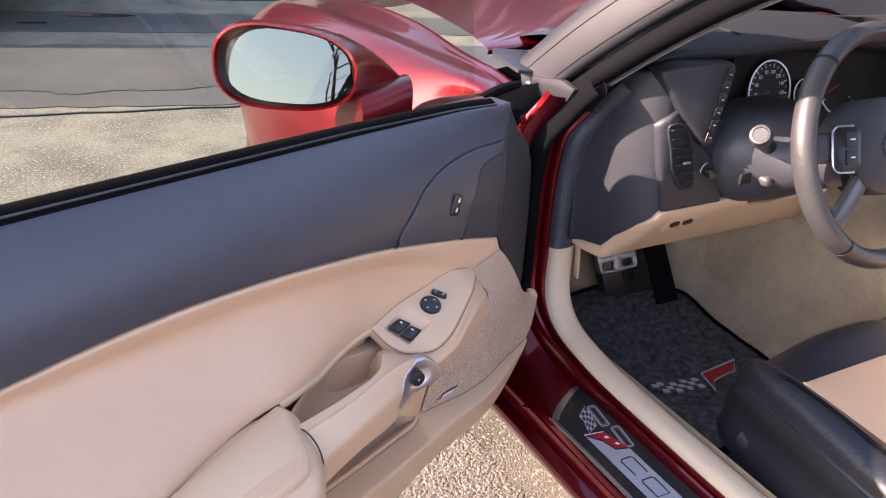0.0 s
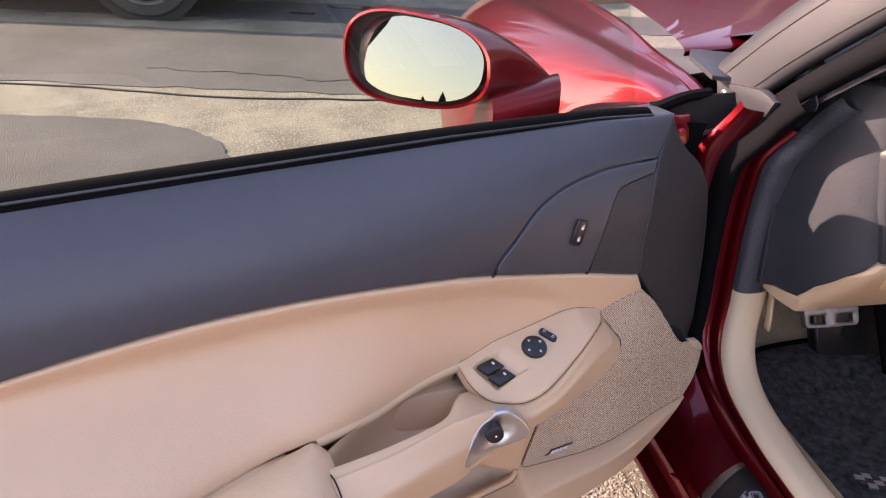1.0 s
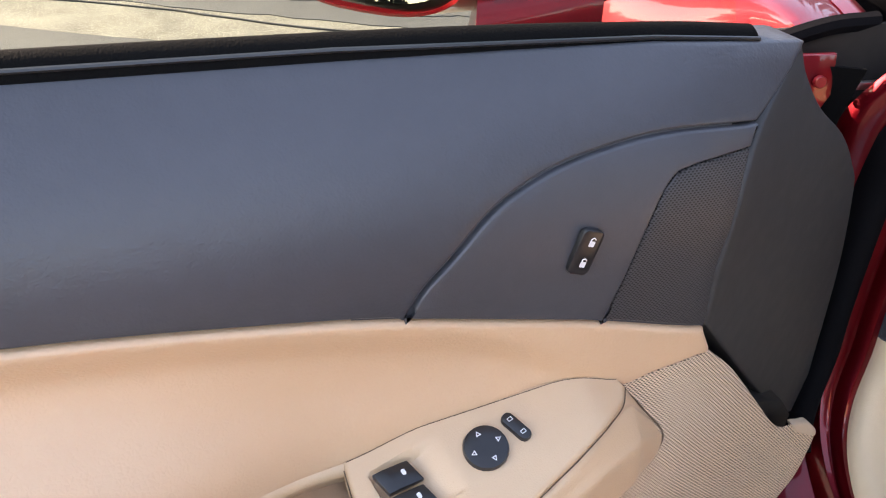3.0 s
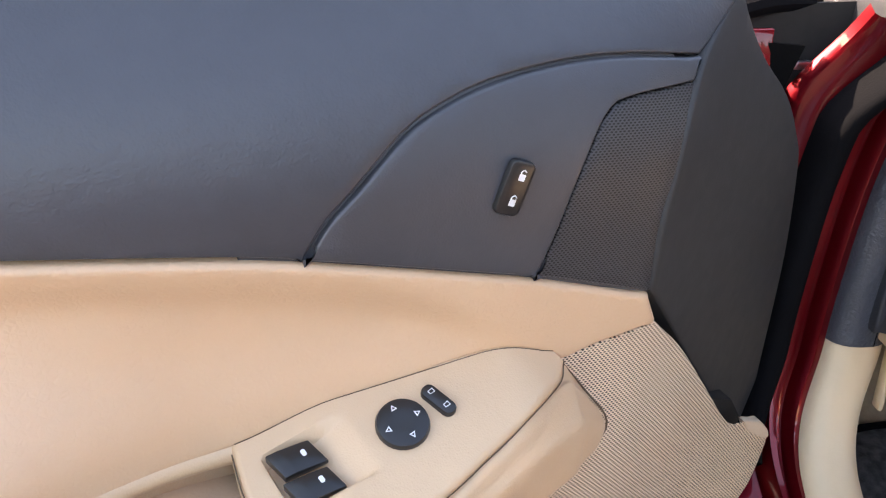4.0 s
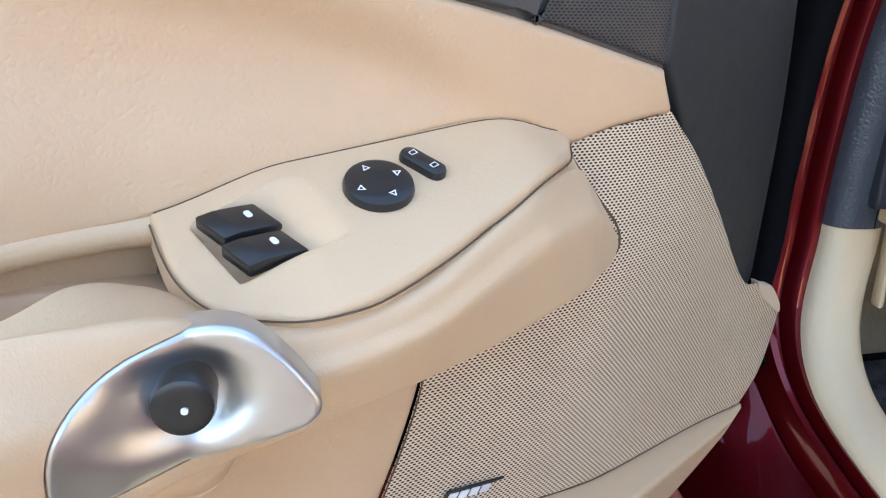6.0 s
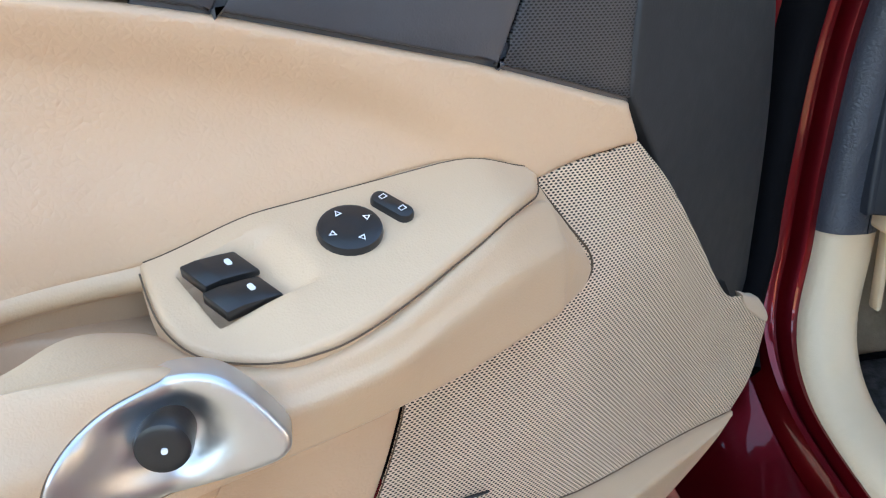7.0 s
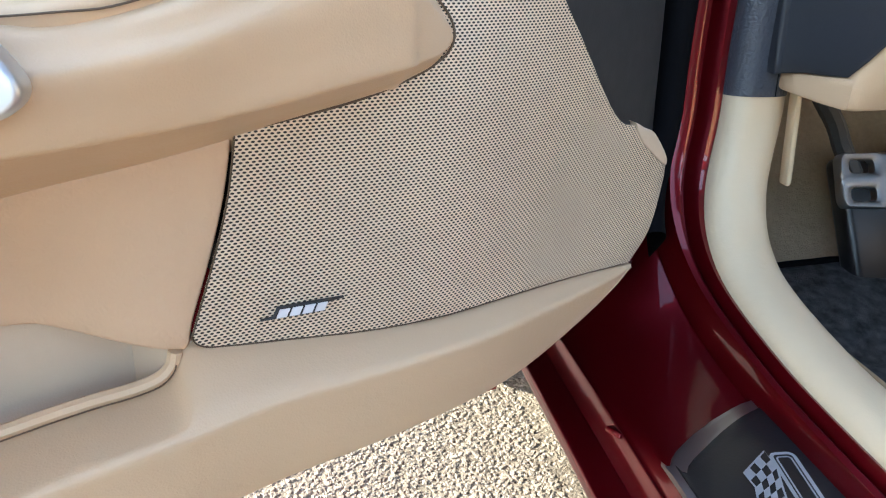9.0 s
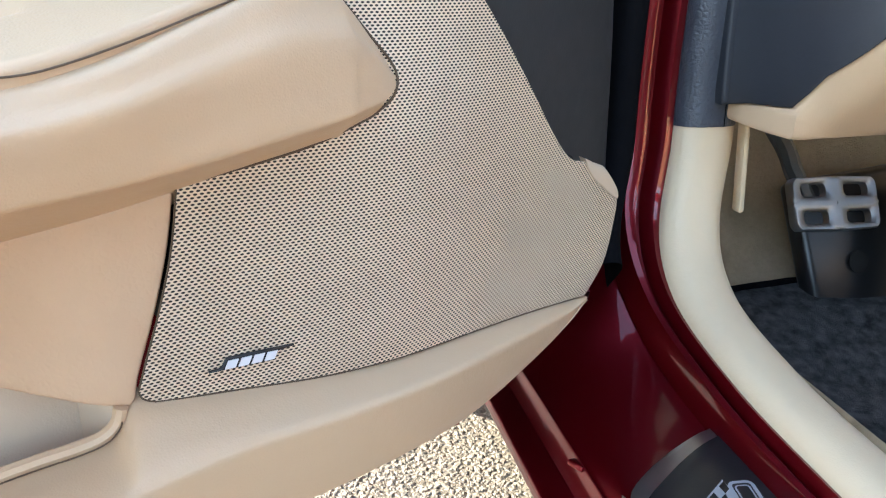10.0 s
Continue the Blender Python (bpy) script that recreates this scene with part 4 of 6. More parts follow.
def build_mirror():
    face_c, ahead = Vector((-0.056, 0.249, 0.834)), Vector((0.81, 0.58, 0.0))
    side = Vector((0.58, -0.81, 0.0))

    def ring(c, sx, sz, n=40, lean=0.0):
        pts = []
        for k in range(n):
            a = 2 * math.pi * k / n
            ca, sa = math.cos(a), math.sin(a)
            x = math.copysign(abs(ca) ** 0.72, ca) * sx * 0.95
            z = math.copysign(abs(sa) ** 0.8, sa) * sz * 0.91
            pts.append(c + side * x + Vector((0, 0, 1)) * (z * (0.93 if z < 0 else 0.95) * (1.0 - 0.10 * x / max(sx, 1e-6)) - 0.003 + lean * x))
        return pts
    house = [(0.004, 0.0915, 0.0565, 0), (-0.003, 0.094, 0.059, 0), (-0.002, 0.0975, 0.0615, 0), (0.012, 0.100, 0.063, 0), (0.035, 0.096, 0.060, 0.012), (0.055, 0.083, 0.050, 0.034), (0.070, 0.062, 0.038, 0.064), (0.080, 0.040, 0.026, 0.094), (0.087, 0.020, 0.014, 0.122), (0.090, 0.003, 0.003, 0.141)]
    secs = [ring(face_c + ahead * d + side * s - Vector((0, 0, s * 0.24)), a, b) for d, a, b, s in house]
    mir = part("side_mirror", loft(secs, caps=False), M_RED, DOOR, "candy red door mirror")
    part("bezel", loft([ring(face_c + ahead * 0.002, 0.0925, 0.0575), ring(face_c + ahead * 0.010, 0.088, 0.0525), ring(face_c + ahead * 0.026, 0.085, 0.050)], caps=False), M_BLACK_SMOOTH, mir)
    bm = bmesh.new()
    turn = Matrix.Rotation(radians(-6), 4, "Z") @ Matrix.Rotation(radians(-12.0), 4, side)
    centre = face_c + ahead * 0.010
    bm.faces.new([bm.verts.new(centre + turn @ (p - centre)) for p in ring(centre, 0.0880, 0.0522)])
    part("glass", bm, M_MIRROR, mir, "silvered mirror glass", smooth=False)
    # arm and foot on the door
    rows = []
    for s, w, z0, z1 in ((0, 1.0, 0.752, 0.800), (0.5, 0.9, 0.76, 0.806), (1, 0.75, 0.765, 0.812)):
        c = Vector((0.015, 0.185, 0)).lerp(Vector((0.105, 0.180, 0)), s)
        rows.append([c + Vector((-0.02, -0.02 * w, z0)), c + Vector((-0.02, -0.022 * w, z1)), c + Vector((0.0, 0.03 * w, z1)), c + Vector((0.0, 0.05 * w, z0))])
    part("foot", skin(rows, 5, 4), M_RED, mir)


build_mirror()

# ---- the car ----
BODY = thing("sports_car", CAR, "candy red two-seat sports car with tan and black cabin", "car")


def aperture(n=7):
    """The line of the door opening in the car's side view: (ahead, up), from the pillar's top down and back along the sill."""
    return spline([(-0.12, 0.945, 0), (-0.02, 0.868, 0), (0.060, 0.798, 0), (0.108, 0.735, 0), (0.128, 0.66, 0), (0.131, 0.58, 0), (0.125, 0.49, 0), (0.103, 0.427, 0), (0.056, 0.386, 0), (-0.02, 0.366, 0), (-0.12, 0.358, 0), (-0.4, 0.354, 0), (-1.2, 0.352, 0)], n)


def swept(profile, first=0, last=None, closed=False, narrow=1.0):
    """Sweep a profile of (across, out of the opening's edge) along the door opening."""
    line = aperture()
    line = line[first:last]
    secs = []
    for i, p in enumerate(line):
        d = (line[min(i + 1, len(line) - 1)] - line[max(i - 1, 0)]).normalized()
        nrm = Vector((d.y, -d.x, 0))
        du = 0.014 + 0.022 * smooth_step(0.375, 0.50, p.y) + 0.03 * smooth_step(0.69, 0.755, p.y)
        du += 0.07 * smooth_step(0.74, 0.97, p.y)
        k = narrow + (1 - narrow) * smooth_step(0.36, 0.46, p.y)
        secs.append([(0.011 - (0.011 - u) * k + du, p.x + nrm.x * h, p.y + nrm.y * h) for u, h in profile])
    return in_car(loft(secs, caps=closed, closed=closed))


def build_sill():
    pinch = [(-0.030, -0.030), (-0.0275, -0.012), (-0.0235, -0.004), (-0.0175, -0.002), (-0.0140, -0.003), (-0.0118, -0.009), (-0.0085, -0.009), (-0.0060, -0.001), (-0.001, 0.003), (0.005, 0.002), (0.011, -0.006)]
    line = aperture()
    high = [i for i, p in enumerate(line) if p.y < 0.752][0]
    part("door_frame", swept(pinch, high, narrow=0.5), M_RED, BODY, "candy red door opening edge")
    line = aperture()
    low = [i for i, p in enumerate(line) if p.y < 0.509][0]
    cover = spline([(0.006, -0.004, 0), (0.009, 0.007, 0), (0.018, 0.014, 0), (0.030, 0.015, 0), (0.045, 0.012, 0), (0.058, 0.002, 0), (0.066, -0.02, 0), (0.074, -0.12, 0)], 3)
    part("sill_cover", swept([(p.x, p.y) for p in cover], low), M_CREAM, BODY, "pale tan sill and pillar cover")
    corner = [i for i, p in enumerate(line) if p.y < 0.805][0]
    part("cover_seam", swept([(0.0400, 0.0140), (0.0412, 0.0155), (0.0428, 0.0135)], high - 4, low + 1), M_RUBBER, BODY)
    part("pillar_cover", swept([(p.x, p.y + 0.0015) for p in cover], corner, low + 1), M_HIDE, BODY, "black grained pillar cover")
    seal = spline([(-0.053, -0.02, 0), (-0.052, 0.002, 0), (-0.047, 0.015, 0), (-0.036, 0.016, 0), (-0.028, 0.004, 0), (-0.027, -0.03, 0)], 3)
    cut = [i for i, p in enumerate(line) if p.y < 0.40][0]
    part("door_seal", swept([(p.x, p.y) for p in seal], corner, cut), M_RUBBER, BODY, "black rubber door seal")
    # painted pillar beside the seal, wider towards the hinges' top
    secs = []
    first = [i for i, p in enumerate(line) if p.y < 0.765][0]
    for i in range(first, cut + 1):
        p = line[i]
        d = (line[min(i + 1, len(line) - 1)] - line[max(i - 1, 0)]).normalized()
        nrm = Vector((d.y, -d.x, 0))
        du = 0.014 + 0.022 * smooth_step(0.375, 0.50, p.y) + 0.03 * smooth_step(0.69, 0.755, p.y) + 0.07 * smooth_step(0.74, 0.97, p.y)
        wide = 0.015 + 0.003 * smooth_step(0.66, 0.76, p.y)
        secs.append([(-0.050 - w * wide + du, p.x + nrm.x * h, p.y + nrm.y * h) for w, h in ((1.75, -0.030), (1.70, -0.021), (1.5, -0.018), (0.85, -0.0145), (0.3, -0.012), (0.0, -0.011), (-0.2, -0.03))])
    part("pillar_body", in_car(loft(secs, caps=False, closed=False)), M_RED, BODY, "candy red door pillar beside the seal")
    # added black sheet ahead of the painted pillar: blocks sun, paints the hinge recess's shade
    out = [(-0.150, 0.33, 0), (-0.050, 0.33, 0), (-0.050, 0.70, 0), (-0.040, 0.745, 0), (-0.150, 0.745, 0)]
    part("recess_shade", patch(out, lambda u, z, h: CAR @ Vector((u, 0.139 - 0.20 * (u + 0.055) - h, z)), 0.04, 0, 0.004), M_FELT_SHADE, BODY)
    # painted inner sill, rocker and lower flange
    rows = []
    for v, zt, uo in ((0.34, 0.52, -0.03), (0.22, 0.46, -0.045), (0.12, 0.395, -0.060), (0.05, 0.352, -0.068), (-0.03, 0.336, -0.074), (-0.12, 0.331, -0.076), (-0.4, 0.329, -0.077), (-1.2, 0.327, -0.077)):
        lip = min(zt - 0.020, 0.312)
        k = 0.03 * smooth_step(0.37, 0.46, zt)
        flat = 1 - smooth_step(-0.10, 0.02, v)
        slope = [(-0.02 * flat + -0.006 * (1 - flat), zt - 0.001 - 0.10 * (1 - flat) * (zt - lip)), ((uo + 0.006) * flat - 0.040 * (1 - flat), (zt - 0.004) * flat + (lip + 0.62 * (zt - lip)) * (1 - flat)), ((uo + 0.001) * flat - 0.066 * (1 - flat), (zt - 0.007) * flat + (lip + 0.24 * (zt - lip)) * (1 - flat))]
        rows.append([(0.020 + k, v, zt + 0.024), (0.0255 + k, v, zt + 0.010), (0.0235 + k, v, zt + 0.003)] + [(u, v, z) for u, z in slope] + [(-0.0772, v, lip + 0.0035), (-0.0786, v, lip + 0.0038), (-0.0796, v, lip + 0.0015), (-0.0815, v, lip - 0.005), (-0.0865, v, lip - 0.012), (-0.0885, v, lip - 0.0128), (-0.0985, v, lip - 0.0160), (-0.1040, v, lip - 0.0180), (-0.1058, v, lip - 0.0200), (-0.1060, v, lip - 0.0240), (-0.1040, v, lip - 0.032), (-0.085, v, 0.250), (-0.05, v, 0.224), (0.03, v, 0.165)])
    part("rocker_panel", in_car(skin(rows, 6, 3, closed=False)), M_RED, BODY, "candy red rocker panel")
    part("flange_tab", in_car(box(pose(-0.0805, -0.028, 0.3130, 0, 20, 30), (0.008, 0.012, 0.004), 0.001)), M_RED, BODY)
    # sill plate with its mark
    out = joined(spline([(-0.076, -1.2, 0), (-0.076, -0.5, 0), (-0.076, -0.12, 0), (-0.0735, -0.086, 0), (-0.052, -0.0655, 0), (-0.0245, -0.0505, 0), (0.003, -0.0390, 0), (0.0165, -0.0368, 0), (0.0225, -0.042, 0), (0.0240, -0.069, 0), (0.0240, -0.2, 0), (0.0240, -1.2, 0)], 4))
    tilt = pose(0, 0, 0.3338, 0, -5.0, 0)
    edge = part("sill_plate", slab(out, CAR @ tilt, 0.0045, 0.0015), M_ALU, BODY, "black sill plate with brushed metal edge")
    inner = joined(spline([(-0.0715, -1.2, 0), (-0.0715, -0.5, 0), (-0.0712, -0.125, 0), (-0.0676, -0.0950, 0), (-0.0462, -0.0769, 0), (-0.0152, -0.0570, 0), (0.0080, -0.0480, 0), (0.0160, -0.0490, 0), (0.0195, -0.060, 0), (0.0200, -0.2, 0), (0.0200, -1.2, 0)], 4))
    part("plate_face", slab(inner, CAR @ tilt @ pose(0, 0, 0.0043), 0.0012, 0.0004), M_BLACK_SMOOTH, edge, "gloss black plate face")
    # chequered flag, grey outlined figures, red flag, pale band with dark figures
    def on_plate(u, v, h=0.0057):
        return CAR @ tilt @ pose(u, v, h)

    def outline_mark(pts, t, mat, h, shut=True):
        """A flat line of width t along the points, laid on the plate."""
        pts = [Vector((p[0], p[1])) for p in pts]
        n = len(pts)
        bm = bmesh.new()
        sides = []
        for i, p in enumerate(pts):
            a = pts[i - 1] if shut or i else p
            b = pts[(i + 1) % n] if shut or i < n - 1 else p
            d = (b - a).normalized()
            q = Vector((-d.y, d.x)) * t / 2
            sides.append((bm.verts.new((p.x + q.x, p.y + q.y, 0)), bm.verts.new((p.x - q.x, p.y - q.y, 0))))
        for i in range(n if shut else n - 1):
            a, b = sides[i], sides[(i + 1) % n]
            bm.faces.new((a[0], b[0], b[1], a[1]))
        bm.transform(on_plate(0, 0, h))
        part("figure_mark", bm, mat, edge, smooth=False)

    def flag_at(s, t):
        top, left, low, right = Vector((-0.0155, -0.0887)), Vector((-0.0370, -0.1035)), Vector((-0.0440, -0.1400)), Vector((-0.0250, -0.1330))
        p = left.lerp(top, s).lerp(low.lerp(right, s), t)
        return (p.x + 0.0025 * math.sin(t * 5.0), p.y)
    outline_mark([flag_at(s, t) for s, t in ((0, 0), (1, 0), (1, 0.33), (1, 0.66), (1, 1), (0, 1), (0, 0.66), (0, 0.33))], 0.0012, M_SILVER, 0.0060)
    for i in range(4):
        for j in range(6):
            if (i + j) % 2 == 0:
                quad = [flag_at(a / 4, b / 6) for a, b in ((i, j), (i + 1, j), (i + 1, j + 1), (i, j + 1))]
                part("flag_check", slab(quad, on_plate(0, 0), 0.0004, 0), M_SILVER, edge)
    for w, h, u, v, turn in ((0.0135, 0.047, -0.0110, -0.1160, -9), (0.0135, 0.045, -0.0085, -0.1690, -9)):
        for size, t in ((1.0, 0.0022), (0.62, 0.0010)):
            m2 = pose(u, v, 0, 0, 0, turn)
            outline_mark([m2 @ Vector((*p, 0)) for p in rounded(w * size, h * (1 - (1 - size) * 0.35), 0.0035 * size, 4)], t, M_SILVER, 0.0060)
    part("red_flag", slab([(-0.0540, -0.1425), (-0.0265, -0.1490), (-0.0155, -0.1915), (-0.0330, -0.1850), (-0.0400, -0.1600)], on_plate(0, 0, 0.0060), 0.0006, 0), M_REDMARK, edge, "red enamel flag on the sill plate")
    part("flag_check", slab([(-0.0552, -0.1400), (-0.0262, -0.1470), (-0.0265, -0.1485), (-0.0560, -0.1420)], on_plate(0, 0), 0.0007, 0), M_WHITE, edge)
    for u, v in ((-0.031, -0.160), (-0.0255, -0.178)):
        part("flag_check", slab([(u - 0.003, v + 0.002), (u + 0.002, v + 0.003), (u + 0.004, v - 0.003), (u - 0.001, v - 0.002)], on_plate(0, 0, 0.0067), 0.0003, 0), M_WHITE, edge)
    part("pale_band", slab([(-0.0555, -0.1440), (-0.041, -0.1640), (-0.0345, -0.1870), (-0.0150, -0.1940), (-0.0140, -0.62), (-0.0560, -0.62)], on_plate(0, 0), 0.0004, 0), M_SILVER, edge, "pale silver band on the sill plate")
    for k in range(6):
        v = -0.2060 - 0.0445 * k
        corners = [(-0.0430, v - 0.034), (-0.0435, v - 0.004), (-0.0405, v - 0.0005), (-0.0260, v - 0.0015), (-0.0232, v - 0.005), (-0.0240, v - 0.036)]
        outline_mark(corners, 0.0026, M_BLACK_SMOOTH, 0.0064, k in (1, 3))


build_sill()


def build_front_end():
    # left front wing: crest, flank and inner slope to the bonnet gap
    rows = []
    for v, zc, uc, ui, zi, uo in ((0.185, 0.764, -0.045, -0.014, 0.764, -0.10), (0.26, 0.771, -0.05, -0.008, 0.770, -0.13), (0.40, 0.770, -0.06, 0.000, 0.772, -0.17), (0.58, 0.772, -0.08, 0.008, 0.782, -0.21), (0.80, 0.765, -0.09, 0.016, 0.775, -0.235), (1.05, 0.74, -0.07, 0.032, 0.745, -0.22), (1.4, 0.68, 0.0, 0.088, 0.675, -0.13), (1.65, 0.58, 0.13, 0.22, 0.575, 0.0)):
        rows.append([(ui, v, zi - 0.05), (ui, v, zi), (ui - 0.02, v, zi + 0.3 * (zc - zi)), (uc + 0.02, v, zc - 0.002), (uc - 0.03, v, zc - 0.006), (uo + 0.035, v, zc - 0.06), (uo + 0.005, v, zc - 0.15), (uo, v, zc - 0.25), (uo + 0.01, v, 0.42), (uo + 0.03, v, 0.25)])
    part("front_wing", in_car(skin(rows, 8, 5, closed=False)), M_RED, BODY, "glossy candy red front wing")
    rows = []
    for k in range(9):
        w = k / 8
        u = 0.004 + 1.57 * w
        bulge = math.sin(math.pi * w)
        row = []
        for v, z, du in ((0.318, 0.772, 0.0), (0.325, 0.784, 0.0), (0.42, 0.795, 0.004), (0.60, 0.801, 0.010), (0.80, 0.793, 0.018), (1.05, 0.76, 0.035), (1.4, 0.69, 0.09), (1.65, 0.59, 0.22)):
            uu = u + du * (1 - 2 * w)
            row.append((uu, v + 0.10 * bulge, z + 0.03 * bulge + 0.012 * math.cos(4 * math.pi * w)))
        rows.append(row)
    part("bonnet", in_car(skin(rows, 4, 5, closed=False)), M_RED, BODY, "glossy candy red bonnet")
    rows = [[(u, 0.33 + 0.12 * math.sin(math.pi * u / 1.55), 0.75 + 0.03 * math.sin(math.pi * u / 1.55)), (u, 0.27 + 0.10 * math.sin(math.pi * u / 1.55), 0.725), (u, 0.19 + 0.1 * math.sin(math.pi * u / 1.55), 0.765 + 0.02 * math.sin(math.pi * u / 1.55))] for u in (0.01, 0.3, 0.8, 1.25, 1.54)]
    part("cowl", in_car(skin(rows, 5, 3, closed=False)), M_RUBBER, BODY, "black scuttle trough below the windscreen")
    part("cowl_cap", in_car(slab([(-0.012, 0.20), (0.03, 0.19), (0.085, 0.285), (0.075, 0.315), (0.015, 0.325), (-0.002, 0.29)], pose(0, 0, 0.772, 3, 3, 0), 0.006, 0.002)), M_PILLAR, BODY, "grey plastic corner cap by the windscreen")

    # windscreen pillar: outer cover, rubber, inner cover
    run = ((0.215, 0.020, 0.766), (0.10, 0.045, 0.872), (-0.05, 0.085, 0.988), (-0.22, 0.14, 1.085), (-0.42, 0.21, 1.15))

    def pillar(name, prof, mat, label=""):
        secs = [[(u + a, v + 0.62 * b, z + 0.78 * b) for a, b in prof] for v, u, z in run]
        return part(name, in_car(skin(secs, 6, 3)), mat, BODY, label)
    cover = pillar("pillar_outer", [(0.006, -0.042), (-0.004, -0.040), (-0.009, -0.030), (-0.011, -0.01), (-0.010, 0.016), (-0.003, 0.036), (0.014, 0.046), (0.05, 0.050), (0.05, 0.04), (0.02, -0.03)], M_PILLAR, "satin grey windscreen pillar cover")
    for b, a in ((0.012, -0.0106), (-0.030, -0.0092)):
        part("cover_seam", in_car(tube(spline([(u + a, v + 0.62 * b, z + 0.78 * b) for v, u, z in run], 6), 0.0011, 6)), M_GAP, cover)
    pillar("pillar_seal", [(0.012, -0.078), (0.001, -0.073), (-0.003, -0.062), (0.003, -0.050), (0.016, -0.045), (0.03, -0.048), (0.03, -0.074)], M_RUBBER, "black rubber pillar seal")
    pillar("pillar_inner", [(0.016, -0.082), (0.024, -0.080), (0.040, -0.074), (0.066, -0.060), (0.095, -0.034), (0.10, -0.01), (0.06, -0.02), (0.02, -0.05)], M_DASH, "black inner pillar trim")
    foot = part("pillar_foot", in_car(slab([(0.224, 0.768), (0.205, 0.778), (0.118, 0.792), (0.084, 0.787), (0.098, 0.764), (0.150, 0.753), (0.205, 0.748), (0.219, 0.756)], axes((0.0225, 0.0, 0.0), (0, 1, 0), (-1, 0, 0)) @ Matrix(((1, 0, 0, 0), (0, -1, 0, 0), (0, 0, 1, 0), (0, 0, 0, 1))), 0.011, 0.002)), M_PILLAR, BODY, "grey pillar foot with one screw")
    part("screw", in_car(lathe([(0.0075, 0.0), (0.0075, 0.002), (0.005, 0.003), (0.0035, 0.0012), (0.001, 0.0012)], axes((0.0112, 0.199, 0.762), (0, 1, 0), (-1, 0, 0)))), M_CHROME, foot, "round screw head")
    # flat black sheet gives the void behind the wing its shade as colour
    part("well_shade", in_car(slab([(-0.12, 0.0), (0.06, 0.0), (0.05, 0.515), (-0.105, 0.50)], axes((0.0, 0.178, 0.262), (1, 0, 0), (0, -1, 0.0)), 0.004, 0)), M_GAP, BODY, "black sheet painted as the shaded hinge well")
    part("hinge_arm", in_car(slab([(-0.035, -0.02), (0.0, -0.022), (0.012, 0.0), (0.010, 0.032), (-0.03, 0.03)], axes((-0.072, 0.145, 0.722), (1, 0.2, 0), (0, -1, 0.1)), 0.006, 0.0015)), M_RED, BODY, "red painted door hinge plate")
    for z in (0.711, 0.734):
        part("hinge_bolt", in_car(lathe([(0.005, 0), (0.005, 0.003), (0.004, 0.0045), (0.001, 0.0045)], axes((-0.073, 0.1385, z), (1, 0, 0), (0, -1, 0.1)), 10)), M_REDMARK, BODY)
    part("check_strap", in_car(box(pose(-0.035, 0.150, 0.728, 0, 0, 15), (0.05, 0.006, 0.006), 0.001)), M_ALU, BODY, "steel door check strap")
    part("hinge_bolt", in_car(lathe([(0.009, 0), (0.009, 0.006), (0.006, 0.008), (0.001, 0.008)], axes((-0.045, 0.172, 0.665), (1, 0, 0), (0, -1, 0.1)), 12)), M_RUBBER, BODY)
    # black tube stands in for the shaded gap below the wing
    part("wing_edge_shade", in_car(tube(spline([(-0.11, 0.165, 0.752), (-0.06, 0.176, 0.766), (-0.02, 0.182, 0.770)], 6), 0.008, 8)), M_RUBBER, BODY, "black strip painted as the dark gap under the wing edge")
    # windscreen glass
    bm = bmesh.new()
    grid = []
    for i in range(9):
        w = i / 8
        bow = math.sin(math.pi * w)
        grid.append([bm.verts.new(CAR @ Vector((0.04 + 1.47 * w + (0.12 - 0.24 * w) * s, 0.25 - 0.62 * s + 0.22 * bow, 0.79 + 0.38 * s))) for s in (0, 0.25, 0.5, 0.75, 1)])
    for a, b in zip(grid, grid[1:]):
        for k in range(4):
            bm.faces.new((a[k], a[k + 1], b[k + 1], b[k]))
    ws = part("windscreen", bm, M_GLASS, BODY, "clear raked windscreen")
    ws.visible_shadow = False


build_front_end()


# ---- cabin ----
def dash_v(u):
    """How far ahead the dashboard's face lies, by the place across the car."""
    t = min(1.0, max(0.0, (u - 0.078) / 0.062))
    return 0.110 - 0.120 * (1 - (1 - t) ** 2) + 0.01 * smooth_step(0.2, 0.5, u)


def on_dash(u, z, h):
    return CAR @ Vector((u, dash_v(u) - h + 0.10 * (z - 0.6), z))


def on_vent(u, z, h):
    """The raised panel round the air vent."""
    return CAR @ Vector((u, dash_v(u) - 0.007 - h + 0.10 * (z - 0.6), z))


def on_knee(u, z, h):
    """The knee panel: flush with the dashboard at its top, drawn back towards its lower edge."""
    v = dash_v(u)
    back = max(0.0, 0.056 - v) * min(1.0, max(0.0, (0.600 - z) / 0.090)) ** 1.25
    return CAR @ Vector((u, v + back - 0.004 - h, z))


